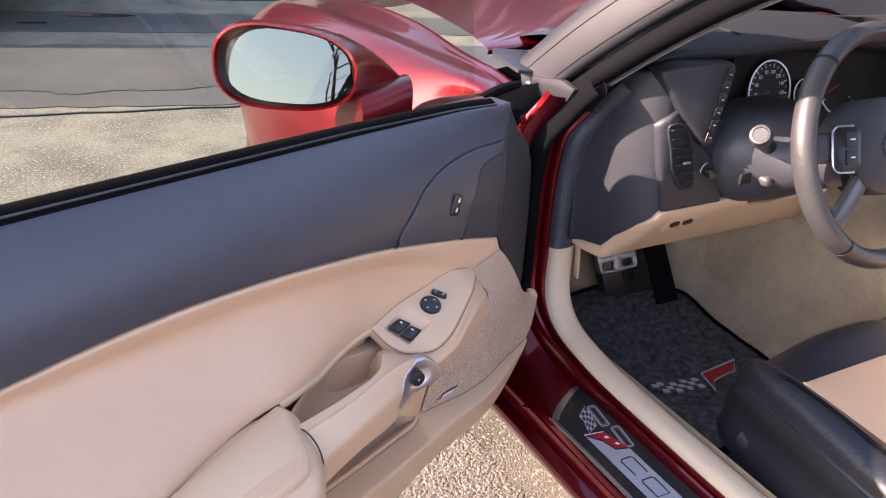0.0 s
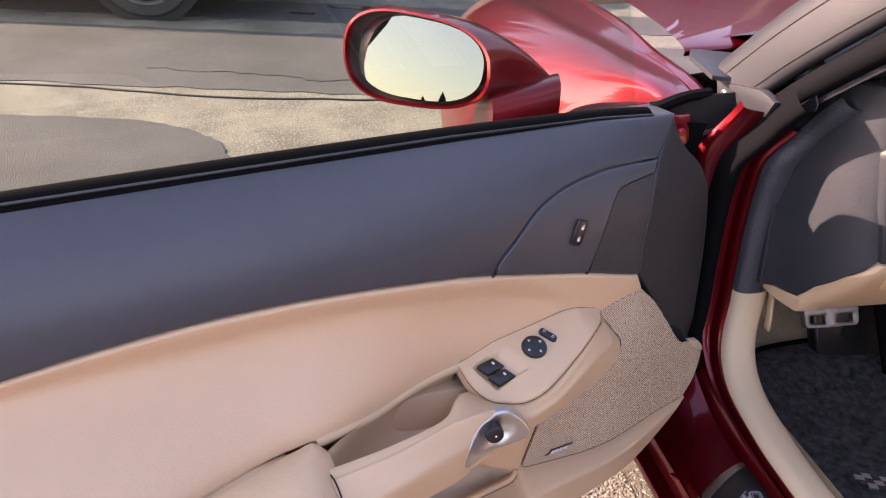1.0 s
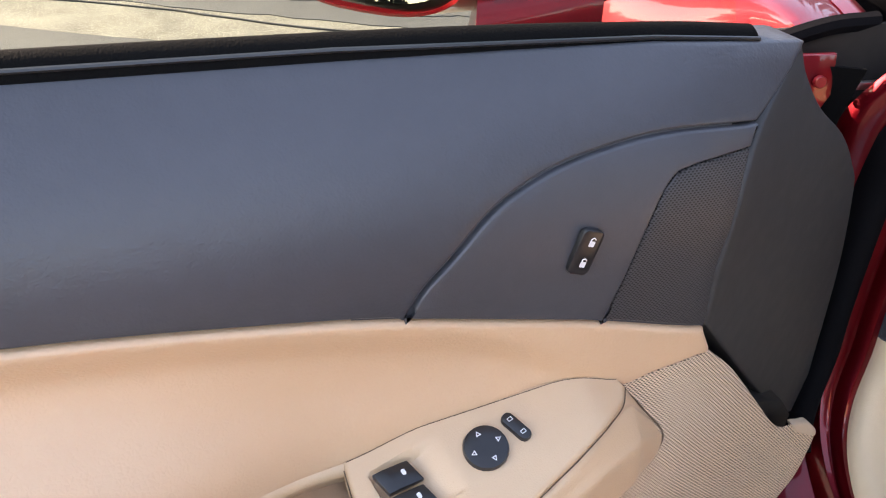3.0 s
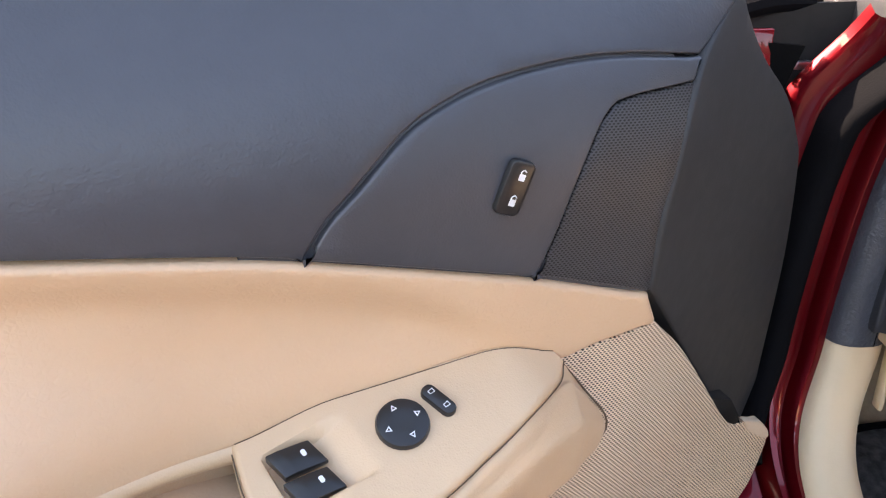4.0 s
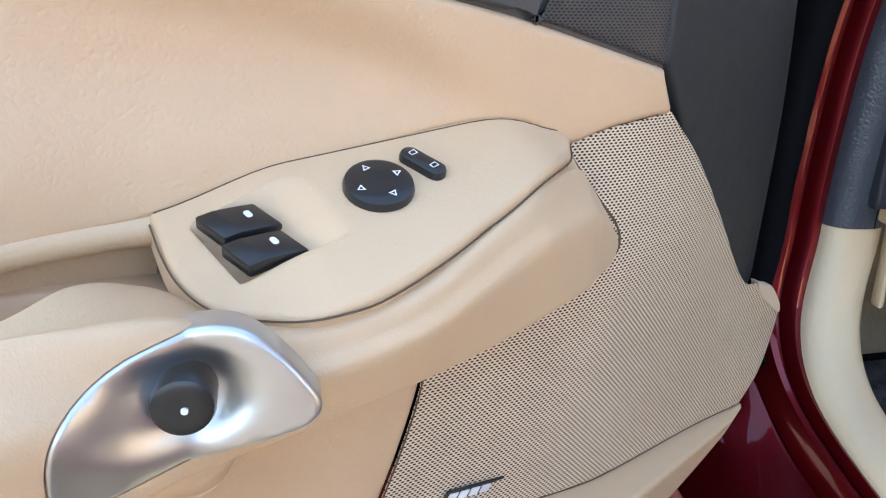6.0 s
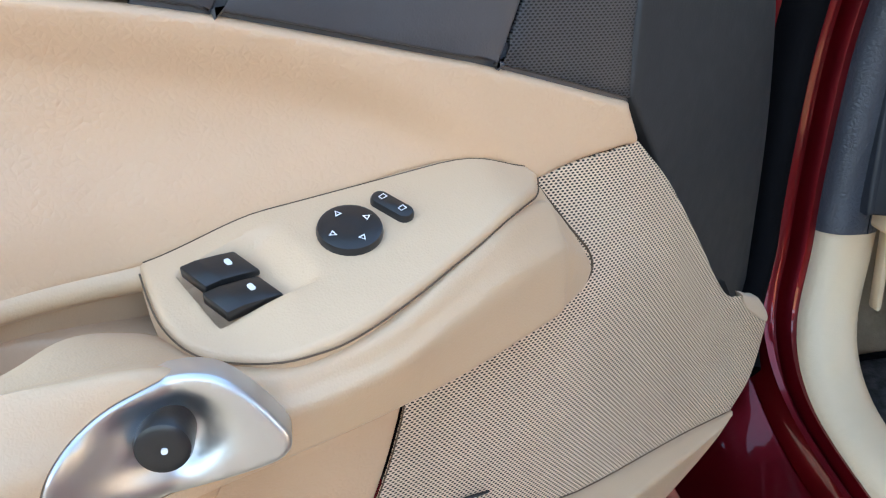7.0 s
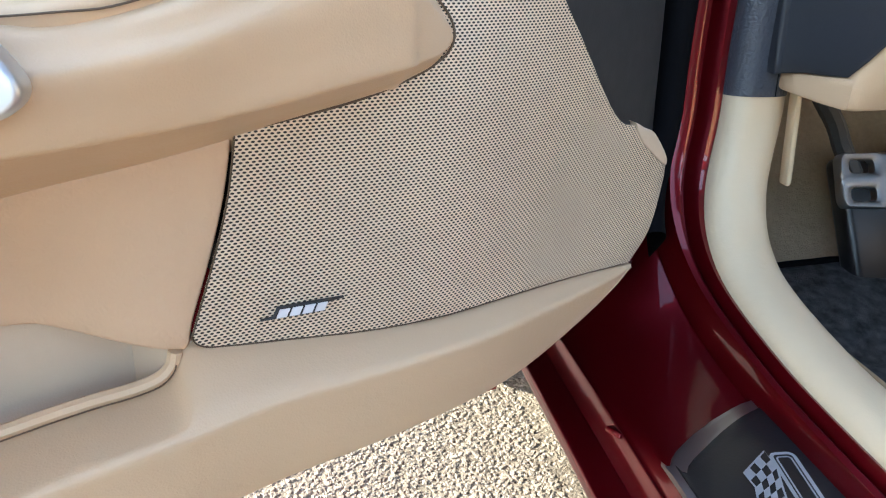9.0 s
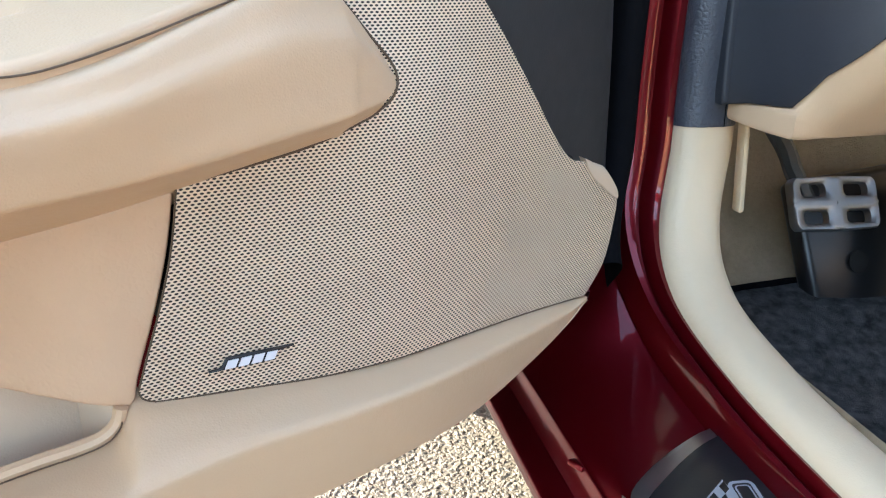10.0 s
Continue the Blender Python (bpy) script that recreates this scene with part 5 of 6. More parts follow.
def build_dash():
    out = [(0.066, 0.5215, 0), (0.0815, 0.5250, 0), (0.0925, 0.5290, 0), (0.1003, 0.554, 0), (0.1165, 0.585, 0), (0.139, 0.611, 0), (0.32, 0.616, 0), (0.32, 0.70, 0), (0.20, 0.775, 0), (0.15, 0.835, 0), (0.062, 0.80, 0)]
    dash = part("dashboard", patch(out, on_dash, 0.012, 0.003, 0.02), M_DASH, BODY, "black grained dashboard end")
    # air vent in its pod
    out = joined(spline([(0.118, 0.745, 0), (0.128, 0.757, 0), (0.146, 0.769, 0), (0.160, 0.763, 0), (0.190, 0.722, 0), (0.215, 0.705, 0), (0.245, 0.668, 0), (0.268, 0.6125, 0)], 4), [(0.140, 0.6125, 0), (0.125, 0.68, 0)])
    pod = part("vent_pod", patch(out, on_vent, 0.008, 0.004, 0.03), M_DASH, BODY, "black raised panel with the air vent")
    vent_c = Vector((0.163, 0.698, 0))
    lean = 0.40
    slot = [Vector((vent_c.x + 0.022 * math.copysign(abs(math.cos(a)) ** 0.6, math.cos(a)) - lean * 0.050 * math.sin(a), vent_c.y + 0.052 * math.copysign(abs(math.sin(a)) ** 0.7, math.sin(a)), 0)) for a in (2 * math.pi * k / 36 for k in range(36))]
    # black sheet on the panel paints the dark inside the vent
    part("vent_shade", patch(slot, lambda u, z, h: on_vent(u, z, h + 0.0008), 0.02, 0.0006, 0.006), M_GAP, pod)
    part("vent_rim", tube([on_vent(p.x, p.y, 0.0012) for p in slot + slot[:1]], 0.0022, 8), M_DASH, pod)
    for k in range(7):
        z = 0.658 + 0.0138 * k
        u = vent_c.x - lean * (z - vent_c.y)
        wide = 0.038 * (1 - 0.30 * abs(k - 3) / 3)
        m = Matrix.Translation(on_vent(u, z, 0.0016)) @ CAR.to_3x3().to_4x4() @ pose(0, 0, 0, -28, 0, 0)
        part("vent_slat", box(m, (wide, 0.010, 0.0022), 0.0008), M_BLACK_SMOOTH, pod)
    part("vent_tab", box(Matrix.Translation(on_vent(0.168, 0.690, 0.007)) @ CAR.to_3x3().to_4x4() @ pose(0, 0, 0, -20, 0, 0), (0.014, 0.006, 0.004), 0.001), M_CHROME, pod, "small silver vent tab")
    # dimmer knob and its arc
    kn = CAR @ axes((0.222, dash_v(0.222) - 0.0, 0.668), (1, 0, 0), (0, -1, 0.1))
    part("dimmer_knob", lathe([(0.0085, 0), (0.0085, 0.012), (0.0075, 0.014), (0.003, 0.014)], kn), M_BLACK_SMOOTH, dash)
    arc = [kn @ Vector((0.0145 * math.cos(radians(a)), 0.0145 * math.sin(radians(a)), 0.001)) for a in range(95, 190, 12)]
    part("dimmer_mark", tube(arc, 0.0007, 5), M_WHITE, dash)
    # column of buttons beside the dials
    out = joined(spline([(0.108, 0.826, 0), (0.146, 0.838, 0), (0.205, 0.843, 0), (0.226, 0.838, 0), (0.230, 0.824, 0), (0.220, 0.785, 0), (0.204, 0.728, 0), (0.193, 0.717, 0), (0.180, 0.724, 0), (0.145, 0.765, 0)], 4))
    col = part("button_column", patch(out, lambda u, z, h: CAR @ Vector((u, -0.028 - h + 0.10 * (z - 0.7) + 0.4 * max(0, 0.18 - u), z)), 0.010, 0.005, 0.03), M_DASH, BODY, "black raised panel with a row of buttons")
    for k in range(6):
        s = k / 5
        u, z = 0.2165 - 0.024 * s, 0.824 - 0.092 * s
        m = CAR @ axes((u, -0.0285 + 0.10 * (z - 0.7), z), (1, 0, 0), (0, -1, 0.1)) @ pose(0, 0, 0, 0, 0, -15 + 90)
        part("dash_button", slab(rounded(0.0168, 0.0150, 0.002), m, 0.0022, 0.0007), M_BLACK_SMOOTH, col)
        part("button_bar", box(m @ pose(0, 0, 0.0024, 0, 0, -90), (0.006, 0.0012, 0.0003), 0), M_WHITE, col, smooth=False)
    # instrument hood and top of the dashboard
    rows = []
    for u, z, v in ((0.10, 0.815, 0.10), (0.16, 0.848, 0.03), (0.25, 0.862, -0.01), (0.36, 0.872, -0.03), (0.46, 0.874, -0.035), (0.58, 0.866, -0.02), (0.70, 0.85, 0.02), (1.0, 0.84, 0.05), (1.4, 0.83, 0.08)):
        rows.append([(u, v + 0.06, z - 0.035), (u, v + 0.010, z - 0.018), (u, v - 0.002, z - 0.006), (u, v + 0.008, z + 0.003), (u, v + 0.08, z + 0.010), (u, v + 0.20, z + 0.004), (u, v + 0.38, z - 0.05)])
    part("dash_top", in_car(skin(rows, 5, 4, closed=False)), M_DASH, BODY, "black dashboard top and dial hood")
    # dials in a dark bowl
    bowl = part("dial_bowl", in_car(skin([[(0.26, 0.02, z), (0.28, 0.09, z), (0.45, 0.115, z), (0.66, 0.10, z), (0.70, 0.02, z)] for z in (0.60, 0.70, 0.80, 0.875)], 3, 4, closed=False)), M_GAP, BODY, "dark bowl round the dials")
    for u, z, r, marks in ((0.452, 0.752, 0.053, 18), (0.545, 0.742, 0.026, 8), (0.64, 0.752, 0.053, 16)):
        m = CAR @ axes((u, 0.098, z), (1, 0, 0), (0, -1, 0.25))
        dial = part("dial", lathe([(r, 0), (r, 0.004), (r * 0.96, 0.0052), (r * 0.93, 0.0035), (0.002, 0.0035)], m, 40), M_GAP, bowl, "black dial with white figures")
        part("dial_ring", lathe([(r * 1.0, 0.004), (r * 1.02, 0.0065), (r * 0.97, 0.0068), (r * 0.95, 0.004)], m, 40, False), M_CHROME, bowl, "chrome dial ring")
        for k in range(marks + 1):
            a = radians(215 - 250 * k / marks)
            big = k % 2 == 0
            part("dial_tick", box(m @ pose(r * 0.84 * math.cos(a), r * 0.84 * math.sin(a), 0.0038, 0, 0, math.degrees(a)), (r * (0.14 if big else 0.08), r * 0.025, 0.0003), 0), M_WHITE, bowl, smooth=False)
        if marks == 18:
            for k in range(0, 19, 2):
                cu = bpy.data.curves.new("dial_figure", "FONT")
                cu.body, cu.size, cu.align_x, cu.align_y = str(k * 10), r * 0.17, "CENTER", "CENTER"
                ob = new("dial_figure", cu)
                dep = bpy.context.evaluated_depsgraph_get()
                bm = bmesh.new()
                bm.from_mesh(ob.evaluated_get(dep).to_mesh())
                bpy.data.objects.remove(ob)
                bpy.data.curves.remove(cu)
                a = radians(215 - 250 * k / 18)
                bm.transform(m @ pose(r * 0.63 * math.cos(a), r * 0.63 * math.sin(a), 0.0039))
                part("dial_figure", bm, M_WHITE, bowl, smooth=False)
        a = radians(200 if r > 0.03 else 150)
        part("needle", box(m @ pose(r * 0.38 * math.cos(a), r * 0.38 * math.sin(a), 0.006, 0, 0, math.degrees(a)), (r * 0.8, r * 0.03, 0.0012), 0.0003), M_NEEDLE, bowl, "red dial needle")
    # tan knee bolster under the dashboard
    top = [(0.0795, 0.5230, 0), (0.0820, 0.5245, 0), (0.0930, 0.5285, 0), (0.1010, 0.5535, 0), (0.1170, 0.584, 0), (0.1395, 0.6100, 0), (0.22, 0.613, 0), (0.325, 0.615, 0), (0.345, 0.596, 0), (0.40, 0.588, 0), (0.56, 0.59, 0)]
    out = joined(top, [(0.56, 0.510, 0), (0.40, 0.510, 0), (0.28, 0.510, 0), (0.18, 0.509, 0), (0.125, 0.5070, 0), (0.102, 0.506, 0), (0.088, 0.5070, 0), (0.0815, 0.5085, 0), (0.0790, 0.5110, 0)])
    knee = part("knee_bolster", patch(out, on_knee, 0.008, 0.003, 0.05), M_TAN_PLASTIC, BODY, "tan knee panel under the dashboard")

    def knee_at(u, z, h):
        return axes(on_knee(u, z, h), CAR.to_3x3() @ Vector((1, 0, 0.12)), CAR.to_3x3() @ Vector((0, -1, -0.35)))
    for u in (0.180, 0.208):
        part("seat_switch", slab(rounded(0.019, 0.009, 0.003), knee_at(u, 0.5825, 0.0015), 0.003, 0.0008), M_BLACK_SMOOTH, knee)
    part("switch_plate", slab(rounded(0.072, 0.024, 0.006), knee_at(0.194, 0.5825, -0.0005), 0.002, 0.001), M_TAN_PLASTIC, knee)
    part("bonnet_lever", in_car(box(pose(0.1100, 0.128, 0.466, 0, -6.5, 0), (0.0055, 0.012, 0.078), 0.0025)), M_CREAM, BODY, "tan bonnet release lever")


M_WHEEL_DARK = material("grey plastic", (0.06, 0.06, 0.062), 0.35)
M_NEEDLE = material("red needle", (0.6, 0.02, 0.02), 0.4)
build_dash()


def build_steering():
    # column shroud, stalk, tilt lever
    rows = []
    for v, w, h, z in ((0.06, 0.135, 0.085, 0.675), (-0.02, 0.130, 0.080, 0.685), (-0.08, 0.085, 0.055, 0.695), (-0.14, 0.05, 0.035, 0.71)):
        rows.append([(0.37 + w * math.cos(a) * abs(math.cos(a)) ** -0.35 if abs(math.cos(a)) > 0.01 else 0.37, v, z + h * math.sin(a)) for a in (2 * math.pi * k / 16 for k in range(16))])
    col = part("steering_column", in_car(skin(rows, 4, 2)), M_BLACK_PLASTIC, BODY, "black steering column shroud")
    part("stalk", in_car(tube([(0.315, -0.055, 0.705), (0.275, -0.065, 0.725), (0.25, -0.072, 0.740)], lambda s: 0.009 + 0.006 * s, 14)), M_BLACK_SMOOTH, col, "black indicator stalk with ringed end")
    part("stalk_end", in_car(lathe([(0.013, 0), (0.0165, 0.004), (0.0165, 0.016), (0.0145, 0.022), (0.011, 0.0225), (0.010, 0.021), (0.002, 0.021)], axes((0.252, -0.072, 0.740), (0, 1, 0), (-0.8, -0.35, 0.5)))), M_WHEEL_DARK, col, "grey ringed stalk end")
    part("tilt_lever", in_car(box(pose(0.290, -0.070, 0.668, 0, 0, 10), (0.026, 0.022, 0.018), 0.007, 3)), M_WHEEL_DARK, col, "grey tilt lever")
    part("lever_slot", in_car(box(pose(0.285, -0.052, 0.670, 0, 0, 8), (0.085, 0.006, 0.018), 0.003)), M_GAP, col)


build_steering()

WHEEL_M = CAR @ axes((0.428, -0.145, 0.735), (1, 0, 0), (0, -1, 0.42))
STEER = thing("steering_wheel", WHEEL_M, "grey and black leather three-spoke steering wheel", "steering wheel")


def build_wheel():
    R, r = 0.172, 0.0165

    def arc_tube(a0, a1, rad, n=26):
        secs = []
        for k in range(n + 1):
            a = radians(a0 + (a1 - a0) * k / n)
            c = Vector((R * math.cos(a), R * math.sin(a), 0))
            d = Vector((math.cos(a), math.sin(a), 0))
            secs.append([WHEEL_M @ (c + rad * (0.92 * math.cos(b) * d + Vector((0, 0, 1.12 * math.sin(b))))) for b in (2 * math.pi * j / 16 for j in range(16))])
        return loft(secs)
    part("rim", arc_tube(-52, 48, r), M_WHEEL_GREY, STEER, "grey leather rim grip")
    part("rim", arc_tube(50, 130, r * 1.0), M_BLACK, STEER, "black leather rim grip")
    part("rim", arc_tube(132, 232, r), M_WHEEL_GREY, STEER, "grey leather rim grip")
    part("rim", arc_tube(234, 306, r * 1.0), M_WHEEL_GREY, STEER, "grey leather rim grip")
    for a0, a1 in ((48, 50), (130, 132), (232, 234), (306, 308)):
        part("rim_joint", arc_tube(a0, a1, r * 0.96, 2), M_GAP, STEER)
    hub = part("hub_pad", patch([(0.085 * math.cos(a) * (1.05 if math.sin(a) > 0 else 0.9), 0.075 * math.sin(a)) for a in (2 * math.pi * k / 40 for k in range(40))], lambda x, y, h: WHEEL_M @ Vector((x, y, 0.022 + h - 2.2 * (x * x + y * y))), 0.012, 0.006, 0.05), M_DASH, STEER, "black airbag pad")
    for a, wide in ((176, 0.028), (4, 0.028), (222, 0.020), (318, 0.020)):
        d = Vector((math.cos(radians(a)), math.sin(radians(a)), 0))
        m = WHEEL_M @ pose(*(d * 0.120), 0, 0, a)
        part("spoke", box(m, (0.10, wide * 1.6, 0.014), 0.006, 3), M_DASH if a in (176, 4) else M_WHEEL_DARK, STEER)
    m = WHEEL_M @ pose(-0.098, 0.004, 0.012, 0, -14, -4)
    key = part("key_pad", slab(rounded(0.046, 0.064, 0.012), m, 0.006, 0.002), M_BLACK_SMOOTH, STEER, "black switch pad edged in chrome")
    part("key_trim", tube([m @ Vector((*p, 0.004)) for p in rounded(0.049, 0.067, 0.013)[5:19]], 0.0016, 6), M_CHROME, key)
    for y in (0.014, -0.012):
        part("wheel_key", slab(rounded(0.020, 0.022, 0.003), m @ pose(0.006, y, 0.006), 0.003, 0.001), M_DASH, key)
        part("key_bar", box(m @ pose(0.006, y, 0.0093), (0.008, 0.0018, 0.0003), 0), M_WHITE, key, smooth=False)
    part("hub_ring", lathe([(0.020, 0.0), (0.022, 0.002), (0.020, 0.003), (0.017, 0.0015)], WHEEL_M @ pose(0, 0.0, 0.0222), 28, False), M_CHROME, hub)


M_WHEEL_GREY = material("worn grey leather", (0.045, 0.045, 0.046), 0.42, grains=LEATHER, tone=0.15)
build_wheel()


def build_footwell():
    rows = [[(0.082, v, 0.36), (0.084, v, 0.30), (0.092, v, 0.245), (0.12, v, 0.222), (0.3, v, 0.215), (0.53, v, 0.218), (0.575, v, 0.25), (0.595, v, 0.36), (0.61, v, 0.50), (0.63, v, 0.56)] for v in (-1.2, -0.4, 0.0, 0.22)]
    rows += [[(0.10, 0.30, 0.55), (0.10, 0.30, 0.38), (0.11, 0.31, 0.30), (0.13, 0.32, 0.262), (0.3, 0.32, 0.258), (0.46, 0.32, 0.262), (0.52, 0.32, 0.30), (0.54, 0.32, 0.40), (0.56, 0.32, 0.52), (0.6, 0.32, 0.58)],
             [(0.10, 0.42, 0.62), (0.11, 0.46, 0.58), (0.12, 0.48, 0.54), (0.15, 0.49, 0.50), (0.3, 0.49, 0.48), (0.44, 0.49, 0.50), (0.48, 0.49, 0.54), (0.5, 0.48, 0.58), (0.52, 0.46, 0.62), (0.55, 0.44, 0.64)]]
    part("footwell_carpet", in_car(skin(rows, 6, 4, closed=False)), M_CARPET_TAN, BODY, "tan carpet of the footwell")
    part("kick_panel", in_car(patch([(0.150, 0.26, 0), (0.335, 0.26, 0), (0.335, 0.62, 0), (0.150, 0.62, 0)], lambda v, z, h: (0.094 + h + 0.10 * max(0, v - 0.12) + 0.02 * smooth_step(0.33, 0.26, z), v, z), 0.03, 0.004, 0.01)), M_CARPET_TAN, BODY, "tan kick panel beside the pedals")
    # pedals
    m = CAR @ axes((0.274, 0.205, 0.402), (1, 0, 0), (0.05, -1, 0.55))
    plate = bmesh.new()
    for x0, x1 in ((-0.050, 0.0), (0.0, 0.050)):
        for y0, y1 in ((-0.027, 0.0), (0.0, 0.027)):
            c = Vector(((x0 + x1) / 2, (y0 + y1) / 2, 0))
            hole = [Vector((p[0], p[1], 0)) + c for p in rounded(0.029, 0.0130, 0.0045)]
            rim = []
            for p in hole:
                d = p - c
                k = min((0.025 / abs(d.x)) if abs(d.x) > 1e-6 else 9, (0.0135 / abs(d.y)) if abs(d.y) > 1e-6 else 9)
                q = c + d * k
                # outer corners rounded off
                if abs(q.x) > 0.040 and abs(q.y) > 0.017:
                    e = Vector((math.copysign(0.040, q.x), math.copysign(0.017, q.y), 0))
                    f = (q - e).normalized()
                    q = e + f * 0.010
                rim.append(q)
            crown = [0.0062 if min(abs(p.x), abs(p.y)) < 1e-4 else 0.004 for p in rim]
            rows = [[m @ Vector((p.x, p.y, 0.004)) - m.to_3x3() @ Vector((0, 0, 0.008)) for p in rim], [m @ Vector((p.x, p.y, z)) for p, z in zip(rim, crown)]]
            rows += [[m @ Vector((p.x, p.y, z)) for p in ps] for ps, z in (([r.lerp(h, 0.15) for r, h in zip(rim, hole)], 0.0062), ([r.lerp(h, 0.72) for r, h in zip(rim, hole)], 0.0062), (hole, 0.0045), (hole, -0.004))]
            vs = [[plate.verts.new(p) for p in row] for row in rows]
            n = len(hole)
            for a, b in zip(vs, vs[1:]):
                for k in range(n):
                    plate.faces.new((a[k], a[(k + 1) % n], b[(k + 1) % n], b[k]))
    pedal = part("brake_pedal", plate, M_PEDAL, BODY, "worn metal brake pedal with four open slots")
    part("pedal_arm", in_car(tube(spline([(0.250, 0.215, 0.405), (0.236, 0.222, 0.430), (0.226, 0.228, 0.452), (0.200, 0.240, 0.495), (0.175, 0.26, 0.58)], 5), 0.009, 8)), M_WHEEL_GREY, pedal)
    part("throttle_pedal", in_car(box(pose(0.43, 0.235, 0.34, -35, 0, 0), (0.055, 0.012, 0.16), 0.004)), M_RUBBER, BODY, "black throttle pedal")
    part("pedal_arm", in_car(tube(spline([(0.40, 0.26, 0.46), (0.375, 0.27, 0.53), (0.35, 0.28, 0.62)], 5), 0.010, 8)), M_RUBBER, BODY)
    rest = part("foot_rest", in_car(box(pose(0.405, 0.290, 0.305, -24, -8, 0), (0.165, 0.03, 0.20), 0.010, 3)), M_BLACK_SMOOTH, BODY, "black plastic foot rest")
    part("rest_hole", in_car(lathe([(0.013, 0.0), (0.013, 0.001), (0.001, 0.001)], axes((0.385, 0.2720, 0.306), (1, 0, 0), (0, -1, 0.44)))), M_GAP, rest)


build_footwell()

MAT_M = CAR @ pose(0.32, 0.0, 0.22)
MAT = thing("floor_mat", MAT_M, "black carpet floor mat with a crossed-flag mark", "floor mat")


def build_mat():
    out = spline([(0.120, 0.16, 0), (0.165, 0.26, 0), (0.30, 0.303, 0), (0.42, 0.289, 0), (0.49, 0.245, 0), (0.522, 0.20, 0), (0.518, 0.02, 0), (0.505, -0.12, 0), (0.48, -0.165, 0), (0.33, -0.175, 0), (0.205, -0.172, 0), (0.168, -0.14, 0), (0.128, -0.02, 0)], 5, True)

    def lie(u, v, h):
        return CAR @ Vector((u, v, 0.236 + h + 0.035 * smooth_step(0.12, 0.29, v) + 0.002 * noise.noise(Vector((u * 25, v * 25, 0)))))
    part("carpet_pad", patch(out, lie, 0.02, 0.006, 0.014), M_CARPET_BLACK, MAT)
    part("binding", tube([lie(p[0], p[1], 0.0) for p in out] + [lie(out[0][0], out[0][1], 0.0)], 0.005, 8), M_RUBBER, MAT, "black bound edge")
    # chequered flag and red flag
    a, b = Vector((0.232, 0.006)), Vector((0.33, -0.028))
    ax, up = (b - a).normalized(), Vector((0.12, 0.99)).normalized()
    for i in range(8):
        for j in range(3):
            p = a + ax * (0.0125 * i) + up * (0.0095 * (j - 1.5) - 0.006 * math.sin(i * 0.7))
            q = [p, p + ax * 0.0125, p + ax * 0.0125 + up * 0.0095, p + up * 0.0095]
            part("flag_check", patch([(v.x, v.y) for v in q], lambda u, v, h: lie(u, v, h + 0.0045), 0.03, 0, 0.003), M_SILVER if (i + j) % 2 else M_CARPET_BLACK, MAT)
    flag = [Vector(p) for p in ((0.347, -0.001), (0.444, 0.008), (0.416, -0.020), (0.389, -0.023), (0.352, -0.029), (0.331, -0.055))]
    part("red_flag", patch([(v.x, v.y) for v in flag], lambda u, v, h: lie(u, v, h + 0.005), 0.03, 0, 0.003), M_REDMARK, MAT, "red flag mark with pale border")
    part("flag_border", tube([lie(v.x, v.y, 0.0055) for v in flag + flag[:1]], 0.002, 6), M_SILVER, MAT)


build_mat()

SEAT_M = CAR @ pose(0.33, -0.5, 0.22)
SEAT = thing("driver_seat", SEAT_M, "black leather seat with tan centre panel", "car seat")


def in_car_seat(bm):
    bm.transform(CAR @ pose(0.030, 0.0, 0.0))
    return bm


